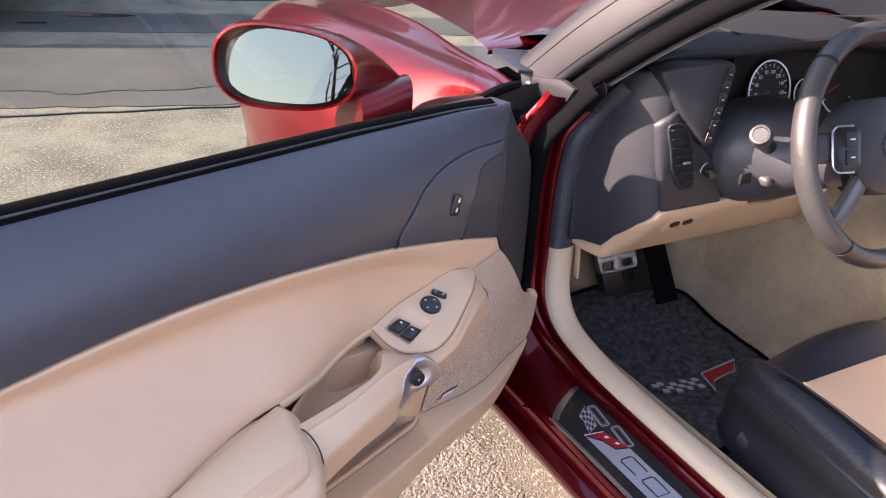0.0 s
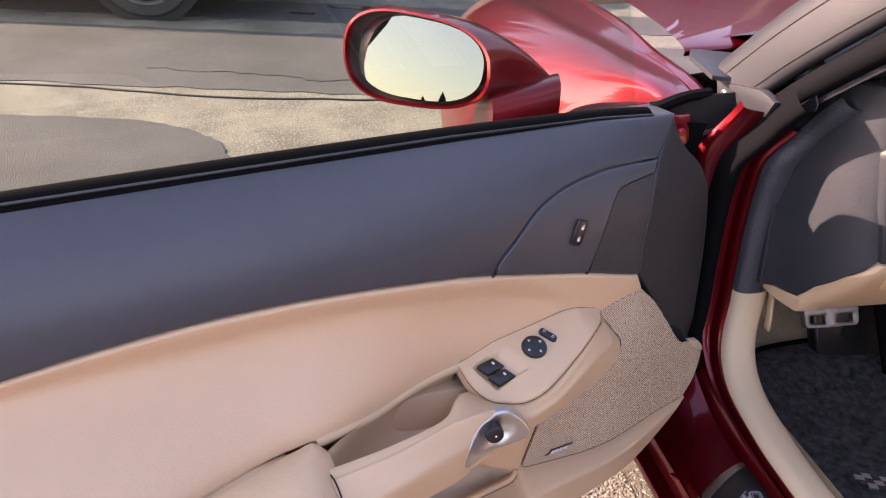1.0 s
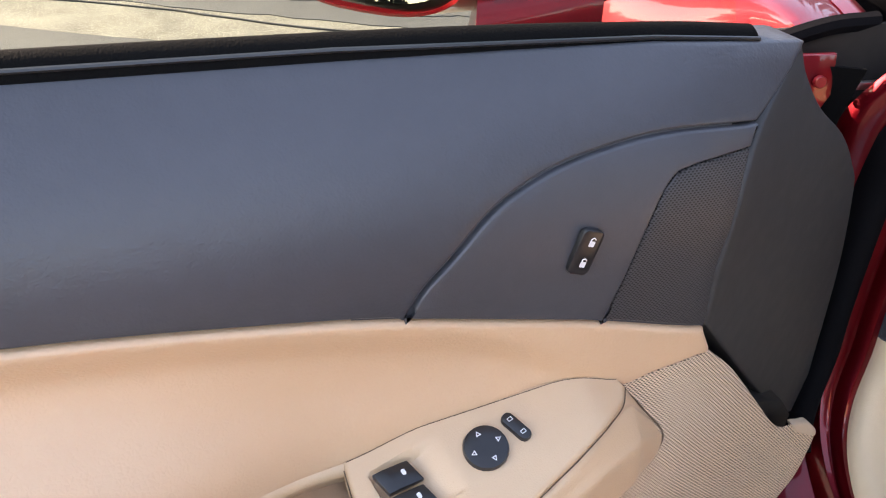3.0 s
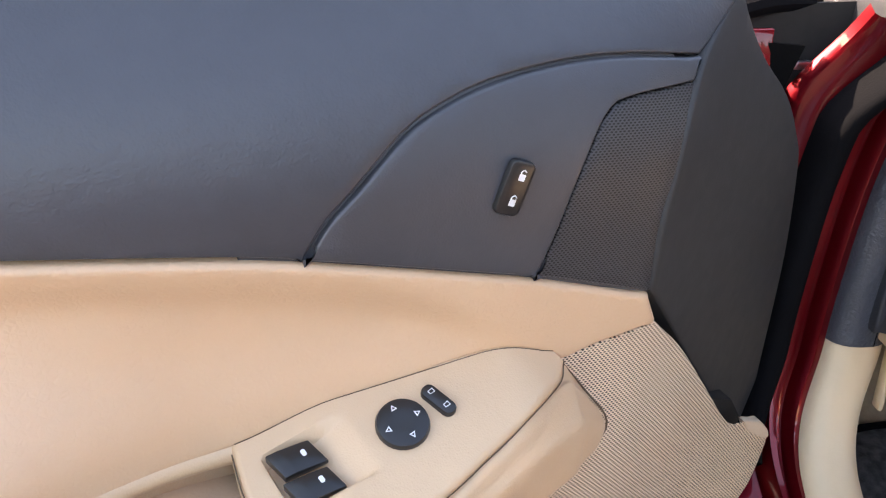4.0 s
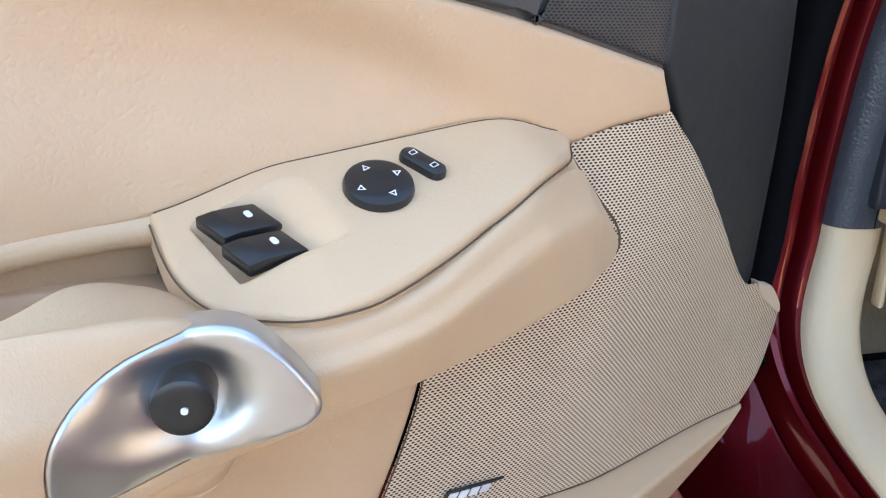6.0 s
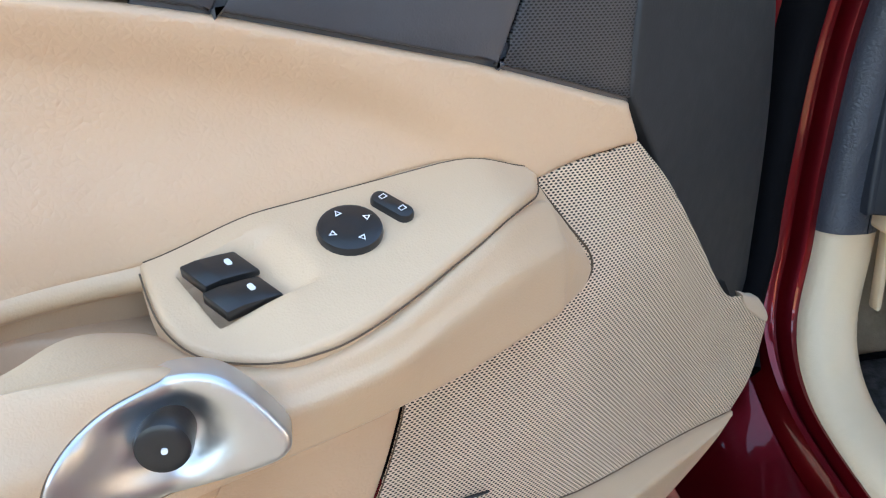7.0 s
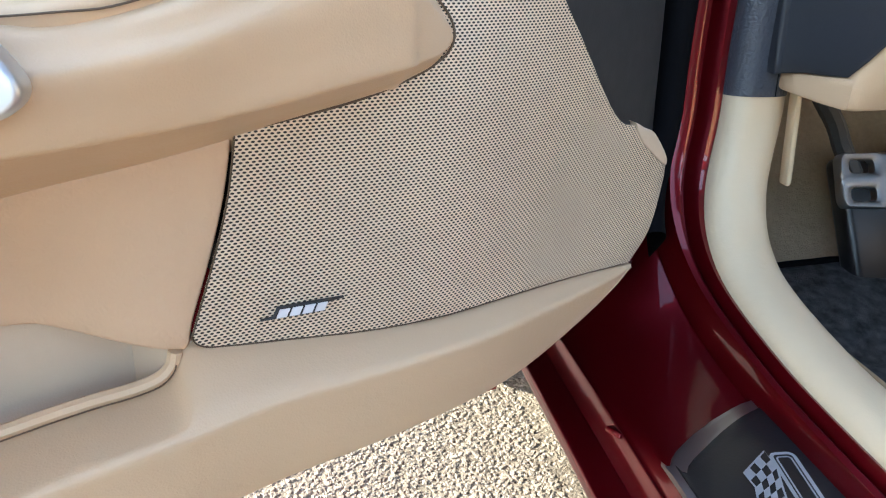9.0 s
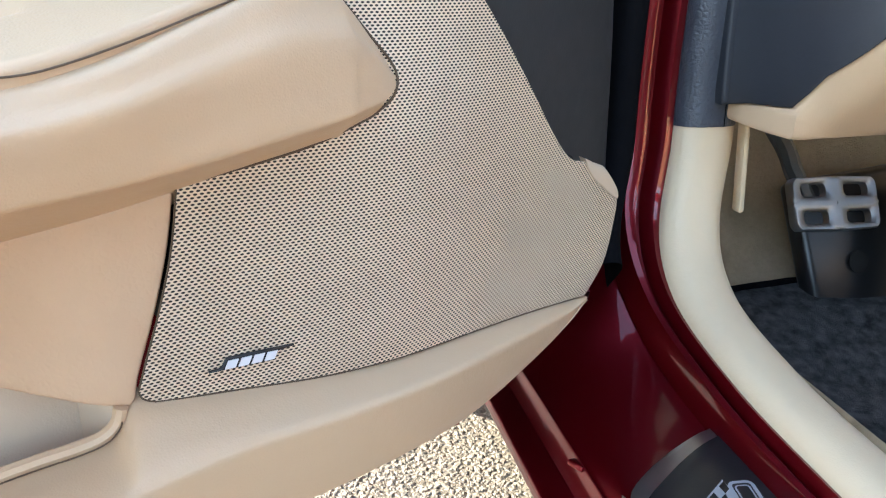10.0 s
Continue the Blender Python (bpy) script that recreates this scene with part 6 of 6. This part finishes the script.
def build_seat():
    # sections across the cushion, from its rounded front to the back: how far out the side lies, and how high
    rows = []
    for v, out_by, z, low in ((-0.188, 0.062, 0.395, 0.350), (-0.192, 0.052, 0.425, 0.335), (-0.205, 0.038, 0.445, 0.325), (-0.235, 0.022, 0.460, 0.320), (-0.30, 0.006, 0.468, 0.320), (-0.45, -0.020, 0.470, 0.320), (-0.65, -0.030, 0.455, 0.310), (-0.85, -0.030, 0.445, 0.300)):
        rows.append([(0.140 + out_by, v, low), (0.119 + out_by, v, z - 0.075), (0.1165 + out_by, v, z - 0.036), (0.1225 + out_by, v, z - 0.030), (0.128 + out_by, v, z - 0.012), (0.141 + 0.9 * out_by, v, z - 0.001), (0.158 + 0.8 * out_by, v, z + 0.002), (0.180 + 0.5 * out_by, v, z - 0.004), (0.200 + 0.3 * out_by, v, z - 0.014), (0.33, v, z - 0.014 + 0.024 * smooth_step(-0.29, -0.21, v)), (0.44, v, z - 0.012 + 0.022 * smooth_step(-0.29, -0.21, v)), (0.485, v, z + 0.0), (0.53, v, z + 0.004), (0.565 - 0.6 * max(0, out_by), v, z - 0.025), (0.56 - 0.6 * max(0, out_by), v, low)])
    part("cushion", in_car(skin(rows, 8, 4)), M_SEAT, SEAT, "black leather seat cushion with stitched bolsters")

    def top_at(v):
        return 0.457 + 0.006 * smooth_step(-0.24, -0.34, v) - 0.02 * smooth_step(-0.45, -0.85, v)
    out = joined(spline([(0.176, -0.345, 0), (0.186, -0.292, 0), (0.205, -0.2885, 0), (0.33, -0.286, 0), (0.42, -0.292, 0), (0.452, -0.31, 0)], 4), [(0.452, -0.85, 0), (0.158, -0.85, 0), (0.163, -0.45, 0)])
    part("centre_panel", in_car(patch(out, lambda u, v, h: (u, v, top_at(v) + h + 0.0035 - 0.004 * math.sin(math.pi * (u - 0.17) / 0.28)), 0.03, 0.004, 0.02)), M_TAN, SEAT, "tan leather centre panel")
    for off in (0.0, 0.006):
        line = spline([(0.176 + off, -0.228 - off, 0.457), (0.1615 + off, -0.262, 0.4655), (0.160 + off, -0.30, 0.4705), (0.154 + off, -0.37, 0.4720), (0.1405 + off, -0.457, 0.4722), (0.132 + off, -0.66, 0.457)], 8)
        part("seam", in_car(tube(line, 0.0011, 5)), M_RUBBER, SEAT)
    for dz, du in ((0.0, 0.0), (-0.007, -0.002)):
        part("piping", in_car(tube(spline([(0.172 + du, -0.207, 0.412 + dz), (0.1455 + du, -0.235, 0.427 + dz), (0.1285 + du, -0.30, 0.436 + dz), (0.1030 + du, -0.45, 0.438 + dz), (0.093 + du, -0.66, 0.422 + dz)], 8), 0.0016, 6)), M_RUBBER, SEAT)
    for k in range(14):
        v = -0.285 - 0.020 * k
        w = -0.026 * smooth_step(-0.28, -0.45, v)
        part("crease", in_car(tube(spline([(0.1305 + w, v + 0.010, 0.4520), (0.139 + 0.95 * w, v + 0.004, 0.4645), (0.150 + 0.85 * w, v - 0.007, 0.4702)], 4), 0.00035, 5)), M_SEAT, SEAT)
    # valance, tilt switch and recliner panel on the outer side
    rows = [[(0.092, v, 0.37), (0.088, v, 0.33), (0.090, v, 0.27), (0.105, v, 0.245), (0.14, v, 0.24), (0.14, v, 0.37)] for v in (-0.262, -0.28, -0.45, -0.85)]
    val = part("valance", in_car_seat(skin(rows, 5, 4)), M_SEAT, SEAT, "black plastic seat valance")
    m = CAR @ pose(0.030, 0, 0) @ axes((0.0865, -0.36, 0.335), (0, -1, -0.35), (-1, 0, 0))
    part("seat_switch", slab(rounded(0.060, 0.016, 0.007), m, 0.008, 0.003), M_BLACK_SMOOTH, val, "black seat adjuster")
    for x in (-0.020, 0.020):
        part("switch_end", lathe([(0.0085, 0), (0.0085, 0.011), (0.007, 0.0125), (0.002, 0.0125)], m @ pose(x, 0, 0)), M_BLACK_SMOOTH, val)
    part("seat_rail", in_car_seat(box(pose(0.13, -0.4, 0.232, 0, 0, 0), (0.03, 0.5, 0.025), 0.003)), M_RUBBER, SEAT, "dark seat rail")


M_SEAT = material("black leather", (0.013, 0.014, 0.019), 0.42, grains=(("noise", 150, 0.0003), ("edge", 500, 0.0001)), tone=0.2, spec=0.5)


build_seat()
# backrest closing the view behind
part("backrest", in_car_seat(skin([[(0.12, v, z), (0.14, v - 0.08, z), (0.33, v - 0.1, z), (0.53, v - 0.08, z), (0.55, v, z), (0.33, v + 0.015, z)] for v, z in ((-0.80, 0.42), (-0.88, 0.7), (-0.95, 1.0), (-0.98, 1.1))], 4, 4)), M_SEAT, SEAT, "black leather backrest")


# ---- rest of the car: rear body and wheels ----
def wheel_parts(parent, m, tyre_r=0.325, rim_r=0.235, wide=0.24, rim_mat=None, spokes=5):
    """A road wheel about m's z axis, its outer face towards +z."""
    tyre = part("tyre", lathe([(rim_r, -wide / 2), (tyre_r - 0.03, -wide / 2), (tyre_r - 0.005, -wide / 2 + 0.02), (tyre_r, -wide / 4), (tyre_r, wide / 4), (tyre_r - 0.005, wide / 2 - 0.02), (tyre_r - 0.03, wide / 2), (rim_r, wide / 2 - 0.004), (rim_r, -wide / 2)], m, 40, False), M_TYRE, parent, "black road tyre")
    part("rim", lathe([(rim_r - 0.004, -wide / 2 + 0.01), (rim_r, wide / 2 - 0.004), (rim_r - 0.012, wide / 2), (rim_r - 0.022, wide / 2 - 0.014), (rim_r - 0.022, -wide / 2 + 0.01)], m, 40, False), rim_mat, tyre)
    part("brake_disc", lathe([(rim_r * 0.72, 0.0), (rim_r * 0.72, 0.02), (0.05, 0.02)], m, 24), M_RUBBER, tyre)
    for k in range(spokes):
        for s in (-7, 7):
            a = 360 * k / spokes + s
            mm = m @ pose(0, 0, 0, 0, 0, a) @ pose(rim_r * 0.53, 0, wide / 2 - 0.035, 0, -6, 0)
            part("spoke", box(mm, (rim_r * 0.88, 0.024, 0.022), 0.006), rim_mat, tyre)
    part("hub_cap", lathe([(0.045, wide / 2 - 0.06), (0.045, wide / 2 - 0.02), (0.03, wide / 2 - 0.012), (0.002, wide / 2 - 0.012)], m, 20), rim_mat, tyre)


def build_rear_body():
    for v, u, side in ((0.78, -0.09, -1), (0.78, 1.55, 1), (-1.9, -0.07, -1), (-1.9, 1.53, 1)):
        wheel_parts(BODY, CAR @ axes((u, v, 0.325), (0, 1, 0), (side, 0, 0)), rim_mat=M_ALU)
    rows = []
    for v, zt, uo, zi in ((-1.22, 0.80, -0.14, 0.82), (-1.5, 0.84, -0.19, 0.87), (-1.9, 0.88, -0.22, 0.93), (-2.3, 0.86, -0.18, 0.93), (-2.6, 0.78, -0.05, 0.88), (-2.68, 0.6, 0.05, 0.6)):
        w = 1.46 - uo
        rows.append([(uo + 0.04, v, 0.20), (uo, v, 0.45), (uo + 0.01, v, 0.62), (uo + 0.05, v, zt - 0.04), (uo + 0.14, v, zt), (0.4, v, zi), (1.06, v, zi), (1.32 - uo, v, zt), (1.41 - uo, v, zt - 0.04), (w - 0.01, v, 0.62), (w, v, 0.45), (w - 0.04, v, 0.20)])
    part("rear_body", in_car(skin(rows, 6, 4, closed=False)), M_RED, BODY, "candy red rear body")
    part("far_side", in_car(skin([[(1.50, v, 0.18), (1.60, v, 0.40), (1.60, v, 0.62), (1.54, v, 0.80), (1.48, v, 0.78)] for v in (0.2, -0.4, -1.25)], 4, 4, closed=False)), M_RED, BODY)
    part("cabin_floor", in_car(box(pose(0.75, -0.6, 0.165, 0, 0, 0), (1.5, 2.3, 0.03), 0.004)), M_RUBBER, BODY)
    part("tunnel", in_car(skin([[(0.58, v, 0.30), (0.60, v, 0.55), (0.66, v, 0.60), (0.80, v, 0.60), (0.86, v, 0.55), (0.88, v, 0.30)] for v in (0.35, -0.3, -1.2)], 4, 4, closed=False)), M_CARPET_TAN, BODY, "tan carpeted centre tunnel")
    part("rear_bulkhead", in_car(box(pose(0.72, -1.22, 0.55, -12, 0, 0), (1.45, 0.04, 0.62), 0.01)), M_BLACK, BODY)
    part("roof_bar", in_car(skin([[(u, v, z), (u, v - 0.06, z + 0.02), (u, v - 0.12, z), (u, v - 0.06, z - 0.025)] for u, v, z in ((0.02, -1.15, 0.84), (0.12, -1.05, 1.05), (0.25, -1.0, 1.17), (0.72, -0.98, 1.20), (1.2, -1.0, 1.17), (1.34, -1.05, 1.05), (1.44, -1.15, 0.84))], 5, 3)), M_RED, BODY)
    part("screen_header", in_car(skin([[(u, v, z), (u, v - 0.03, z + 0.02), (u, v - 0.07, z), (u, v - 0.03, z - 0.02)] for u, v, z in ((0.20, -0.38, 1.14), (0.45, -0.30, 1.17), (0.75, -0.27, 1.18), (1.05, -0.30, 1.17), (1.30, -0.38, 1.14))], 5, 3)), M_BLACK_PLASTIC, BODY)

    # roof out of view, added to hold light off the cabin
    part("added_roof", in_car(skin([[(u, -0.33 - 0.06 * b, z), (u, -0.55, z + 0.03), (u, -0.8, z + 0.035), (u, -1.02, z + 0.02)] for u, z, b in ((0.20, 1.14, 1), (0.40, 1.175, 0), (0.75, 1.19, 0), (1.10, 1.175, 0), (1.30, 1.14, 1))], 5, 4, closed=False)), M_RED, BODY, "unseen red roof panel, added to shade the cabin")


build_rear_body()


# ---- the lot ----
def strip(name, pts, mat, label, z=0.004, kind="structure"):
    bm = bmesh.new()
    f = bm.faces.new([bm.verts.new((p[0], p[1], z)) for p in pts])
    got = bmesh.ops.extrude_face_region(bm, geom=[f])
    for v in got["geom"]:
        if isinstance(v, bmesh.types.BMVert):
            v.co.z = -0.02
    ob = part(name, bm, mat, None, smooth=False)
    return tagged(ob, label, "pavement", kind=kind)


ALONG, OUT = Vector((0.87, -0.50)), Vector((0.50, 0.87))


def lot_line(level, a, b, rough, n, rng):
    return [ALONG * (a + (b - a) * k / n) + OUT * (level + rng.uniform(-rough, rough)) for k in range(n + 1)]


def build_lot():
    rng = random.Random(11)
    # shadows on the lot, laid as dark strips; their casters aren't built
    strip("shade_band", lot_line(2.79, -9, 9, 0.018, 160, rng) + lot_line(3.95, 9, -9, 0.02, 160, rng), M_SHADED, "asphalt band painted dark as a cast shadow")
    strip("shade_band", lot_line(4.28, -9, 9, 0.02, 160, rng) + lot_line(4.85, 9, -9, 0.03, 160, rng), M_SHADED, "asphalt band painted dark as the parked cars' shadow")
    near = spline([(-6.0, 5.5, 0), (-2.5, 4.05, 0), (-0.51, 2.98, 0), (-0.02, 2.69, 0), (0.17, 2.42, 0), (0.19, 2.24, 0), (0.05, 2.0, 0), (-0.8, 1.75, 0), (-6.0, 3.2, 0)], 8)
    strip("shade_band", [(p.x + rng.uniform(-0.008, 0.008), p.y + rng.uniform(-0.008, 0.008)) for p in near], M_SHADED, "rounded asphalt patch painted dark as a shadow")
    # added out of view: dark ground for the door mirror to reflect
    strip("shade_band", [(-14, -6), (-1.7, -6), (-1.5, -2), (-1.65, 1.0), (-14, 1.3)], M_SHADED, "dark ground out of view, added to darken the mirror")
    # the line at 2.70 paints a cable's shadow; the others are cracks
    for level, a, b in ((2.70, -4, 5), (3.05, -1.6, 0.3), (2.52, 0.2, 2.5), (3.3, 0.2, 2.2)):
        line = [ALONG * (a + (b - a) * k / 60) + OUT * (level + (0.11 * noise.noise(Vector((k * 0.13, level * 5, 0))) + 0.03 * noise.noise(Vector((k * 0.9, level * 5, 2))))) for k in range(61)]
        pts = [p + OUT * 0.006 * (0.4 + abs(noise.noise(Vector((k * 0.4, 3, level))))) for k, p in enumerate(line)] + [p - OUT * 0.006 for p in line[::-1]]
        strip("crack_and_cable_shade", [(p.x, p.y) for p in pts], M_CRACK_SHADE, "thin dark line: cracks and one painted cable shadow", 0.007)
    for cx, cy, rx, ry in ((2.4, 4.95, 1.1, 0.07), (1.72, 4.5, 0.22, 0.05), (1.3, 4.45, 0.08, 0.02)):
        pts = []
        for k in range(48):
            a = 2 * math.pi * k / 48
            w = 1 + 0.35 * noise.noise(Vector((math.cos(a) * 2, math.sin(a) * 2, cx)))
            p = Vector((cx, cy)) + ALONG * rx * w * math.cos(a) + OUT * ry * w * math.sin(a)
            pts.append((p.x, p.y))
        strip("puddle", pts, M_PUDDLE, "shallow puddle on the asphalt", 0.009)


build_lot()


def build_parked_car(m, paint, label, rim_mat, reflector=False):
    """A parked saloon, its side facing m's -y, its nose to +x."""
    ob = thing("parked_car", m, label, "car", group="parked cars")
    rows = []
    for x, lo, sill, belt, top, half in ((-0.95, 0.42, 0.55, 0.80, 0.86, 0.70), (-0.88, 0.28, 0.42, 0.86, 0.95, 0.80), (-0.4, 0.24, 0.34, 0.92, 1.05, 0.88), (0.5, 0.22, 0.32, 0.92, 1.42, 0.90), (1.4, 0.22, 0.32, 0.90, 1.42, 0.90), (2.2, 0.22, 0.34, 0.88, 1.02, 0.90), (3.1, 0.24, 0.36, 0.80, 0.86, 0.86), (3.5, 0.32, 0.44, 0.66, 0.70, 0.70)):
        rows.append([(x, -half + 0.08, lo), (x, -half, sill), (x, -half, belt - 0.15), (x, -half + 0.06, belt), (x, -half * 0.75, top - 0.04), (x, -half * 0.4, top), (x, half * 0.4, top), (x, half * 0.75, top - 0.04), (x, half - 0.06, belt), (x, half, belt - 0.15), (x, half, sill), (x, half - 0.08, lo)])
    bm = skin(rows, 5, 3)
    bm.transform(m)
    body = part("body", bm, paint, ob)
    for x in (0.0, 2.6):
        for s in (-1, 1):
            wheel_parts(ob, m @ axes((x, s * 0.80, 0.325), (1, 0, 0), (0, s, 0)), rim_mat=rim_mat)
            # black disc on the body's side stands for the shaded wheel arch
            arch = lathe([(0.37, -0.01), (0.37, 0.012), (0.30, 0.012)], m @ axes((x, s * 0.895, 0.34), (1, 0, 0), (0, s, 0)), 32)
            part("arch_shade", arch, M_GAP, body)
    if reflector:
        part("reflector", box(m @ pose(-0.72, -0.795, 0.44, 0, 0, 0), (0.11, 0.012, 0.03), 0.003), M_REDMARK, body, "red side reflector")
    for s in (-1, 1):
        part("side_window", box(m @ pose(0.95, s * 0.80, 1.14, s * 22, 0, 0), (1.5, 0.01, 0.34), 0.004), M_BLACK_SMOOTH, body)
    return ob


_turn = math.degrees(math.atan2(-0.50, 0.87))
build_parked_car(pose(0.42, 4.68, 0, 0, 0, _turn) @ pose(-2.6, 0.80, 0), M_GREY_PAINT, "pale grey parked saloon with alloy wheels", M_ALU, True)
build_parked_car(pose(1.05, 5.55, 0, 0, 0, _turn + 180) @ pose(0, -0.8, 0), M_RED, "dark red parked car with red wheels", M_REDMARK)


def build_tree(x, y, seed, height):
    rng = random.Random(seed)
    ob = thing("bare_tree", pose(x, y, 0), "bare leafless tree at the lot's edge", "tree", group="bare trees")
    limbs = []

    def grow(p, d, length, r, depth):
        pts = [p]
        for k in range(4):
            d = (d + Vector((rng.uniform(-0.22, 0.22), rng.uniform(-0.22, 0.22), rng.uniform(-0.05, 0.18)))).normalized()
            pts.append(pts[-1] + d * length / 4)
        limbs.append((pts, r, r * 0.55))
        if depth:
            for k in range(3 if depth > 1 else 4):
                at = pts[rng.choice((2, 3, 4))]
                side = Vector((rng.uniform(-1, 1), rng.uniform(-1, 1), rng.uniform(0.1, 0.8))).normalized()
                grow(at, (d * 0.5 + side * 0.8).normalized(), length * rng.uniform(0.55, 0.75), r * 0.52, depth - 1)
    grow(Vector((x, y, -0.05)), Vector((0, 0, 1)), height * 0.45, height * 0.022, 4)
    trunk = tube(limbs[0][0], lambda s: limbs[0][1] * (1 - 0.45 * s), 10)
    part("trunk", trunk, M_BARK, ob)
    bm = bmesh.new()
    for pts, r0, r1 in limbs[1:]:
        one = tube(pts, lambda s: r0 * (1 - 0.5 * s), 5)
        me = bpy.data.meshes.new("limb")
        one.to_mesh(me)
        one.free()
        bm.from_mesh(me)
        bpy.data.meshes.remove(me)
    part("crown", bm, M_BARK, ob)


for _i, (_x, _y, _h) in enumerate(((-14, 2, 8), (-17, -4, 9), (-12, -9, 7.5), (-19, 6, 9), (-9, -14, 8), (-15, -13, 9))):
    build_tree(_x, _y, 20 + _i, _h)


def build_woods():
    """A belt of bare woods and scrub far round the lot, added to darken reflections."""
    rng = random.Random(21)
    verts, faces = [], []
    for layer, (radius, high) in enumerate(((46, 7.5), (54, 10.5), (64, 14.0))):
        for k in range(420):
            a = 2 * math.pi * (k + rng.random()) / 420
            r = radius * rng.uniform(0.93, 1.07)
            x, y, h, w = r * math.cos(a), r * math.sin(a), high * rng.uniform(0.55, 1.1), rng.uniform(0.5, 1.3)
            # taller ahead to darken the bonnet's reflection, lower where the mirror looks
            if -0.6 < a < 1.9 or a > 5.7:
                h *= 2.3
            elif 2.3 < a < 4.6:
                h *= 0.4
            tx, ty = -math.sin(a), math.cos(a)
            base = len(verts)
            ring = ((-0.5, 0.0), (-1.0, 0.35), (-0.75, 0.72), (-0.2, 1.0), (0.25, 0.93), (0.8, 0.68), (1.0, 0.3), (0.5, 0.0))
            verts += [(x + tx * w * p * rng.uniform(0.8, 1.3), y + ty * w * p * rng.uniform(0.8, 1.3), h * q * rng.uniform(0.93, 1.05) - 0.05) for p, q in ring]
            verts.append((x * 1.012, y * 1.012, h * 0.5))
            faces += [(base + i, base + (i + 1) % 8, base + 8) for i in range(8)]
    me = bpy.data.meshes.new("reflected_woods")
    me.from_pydata(verts, [], faces)
    me.materials.append(M_WOODS)
    tagged(new("reflected_woods", me), "brown bare woods out of view, added for the reflections", "woods", kind="stuff")


build_woods()
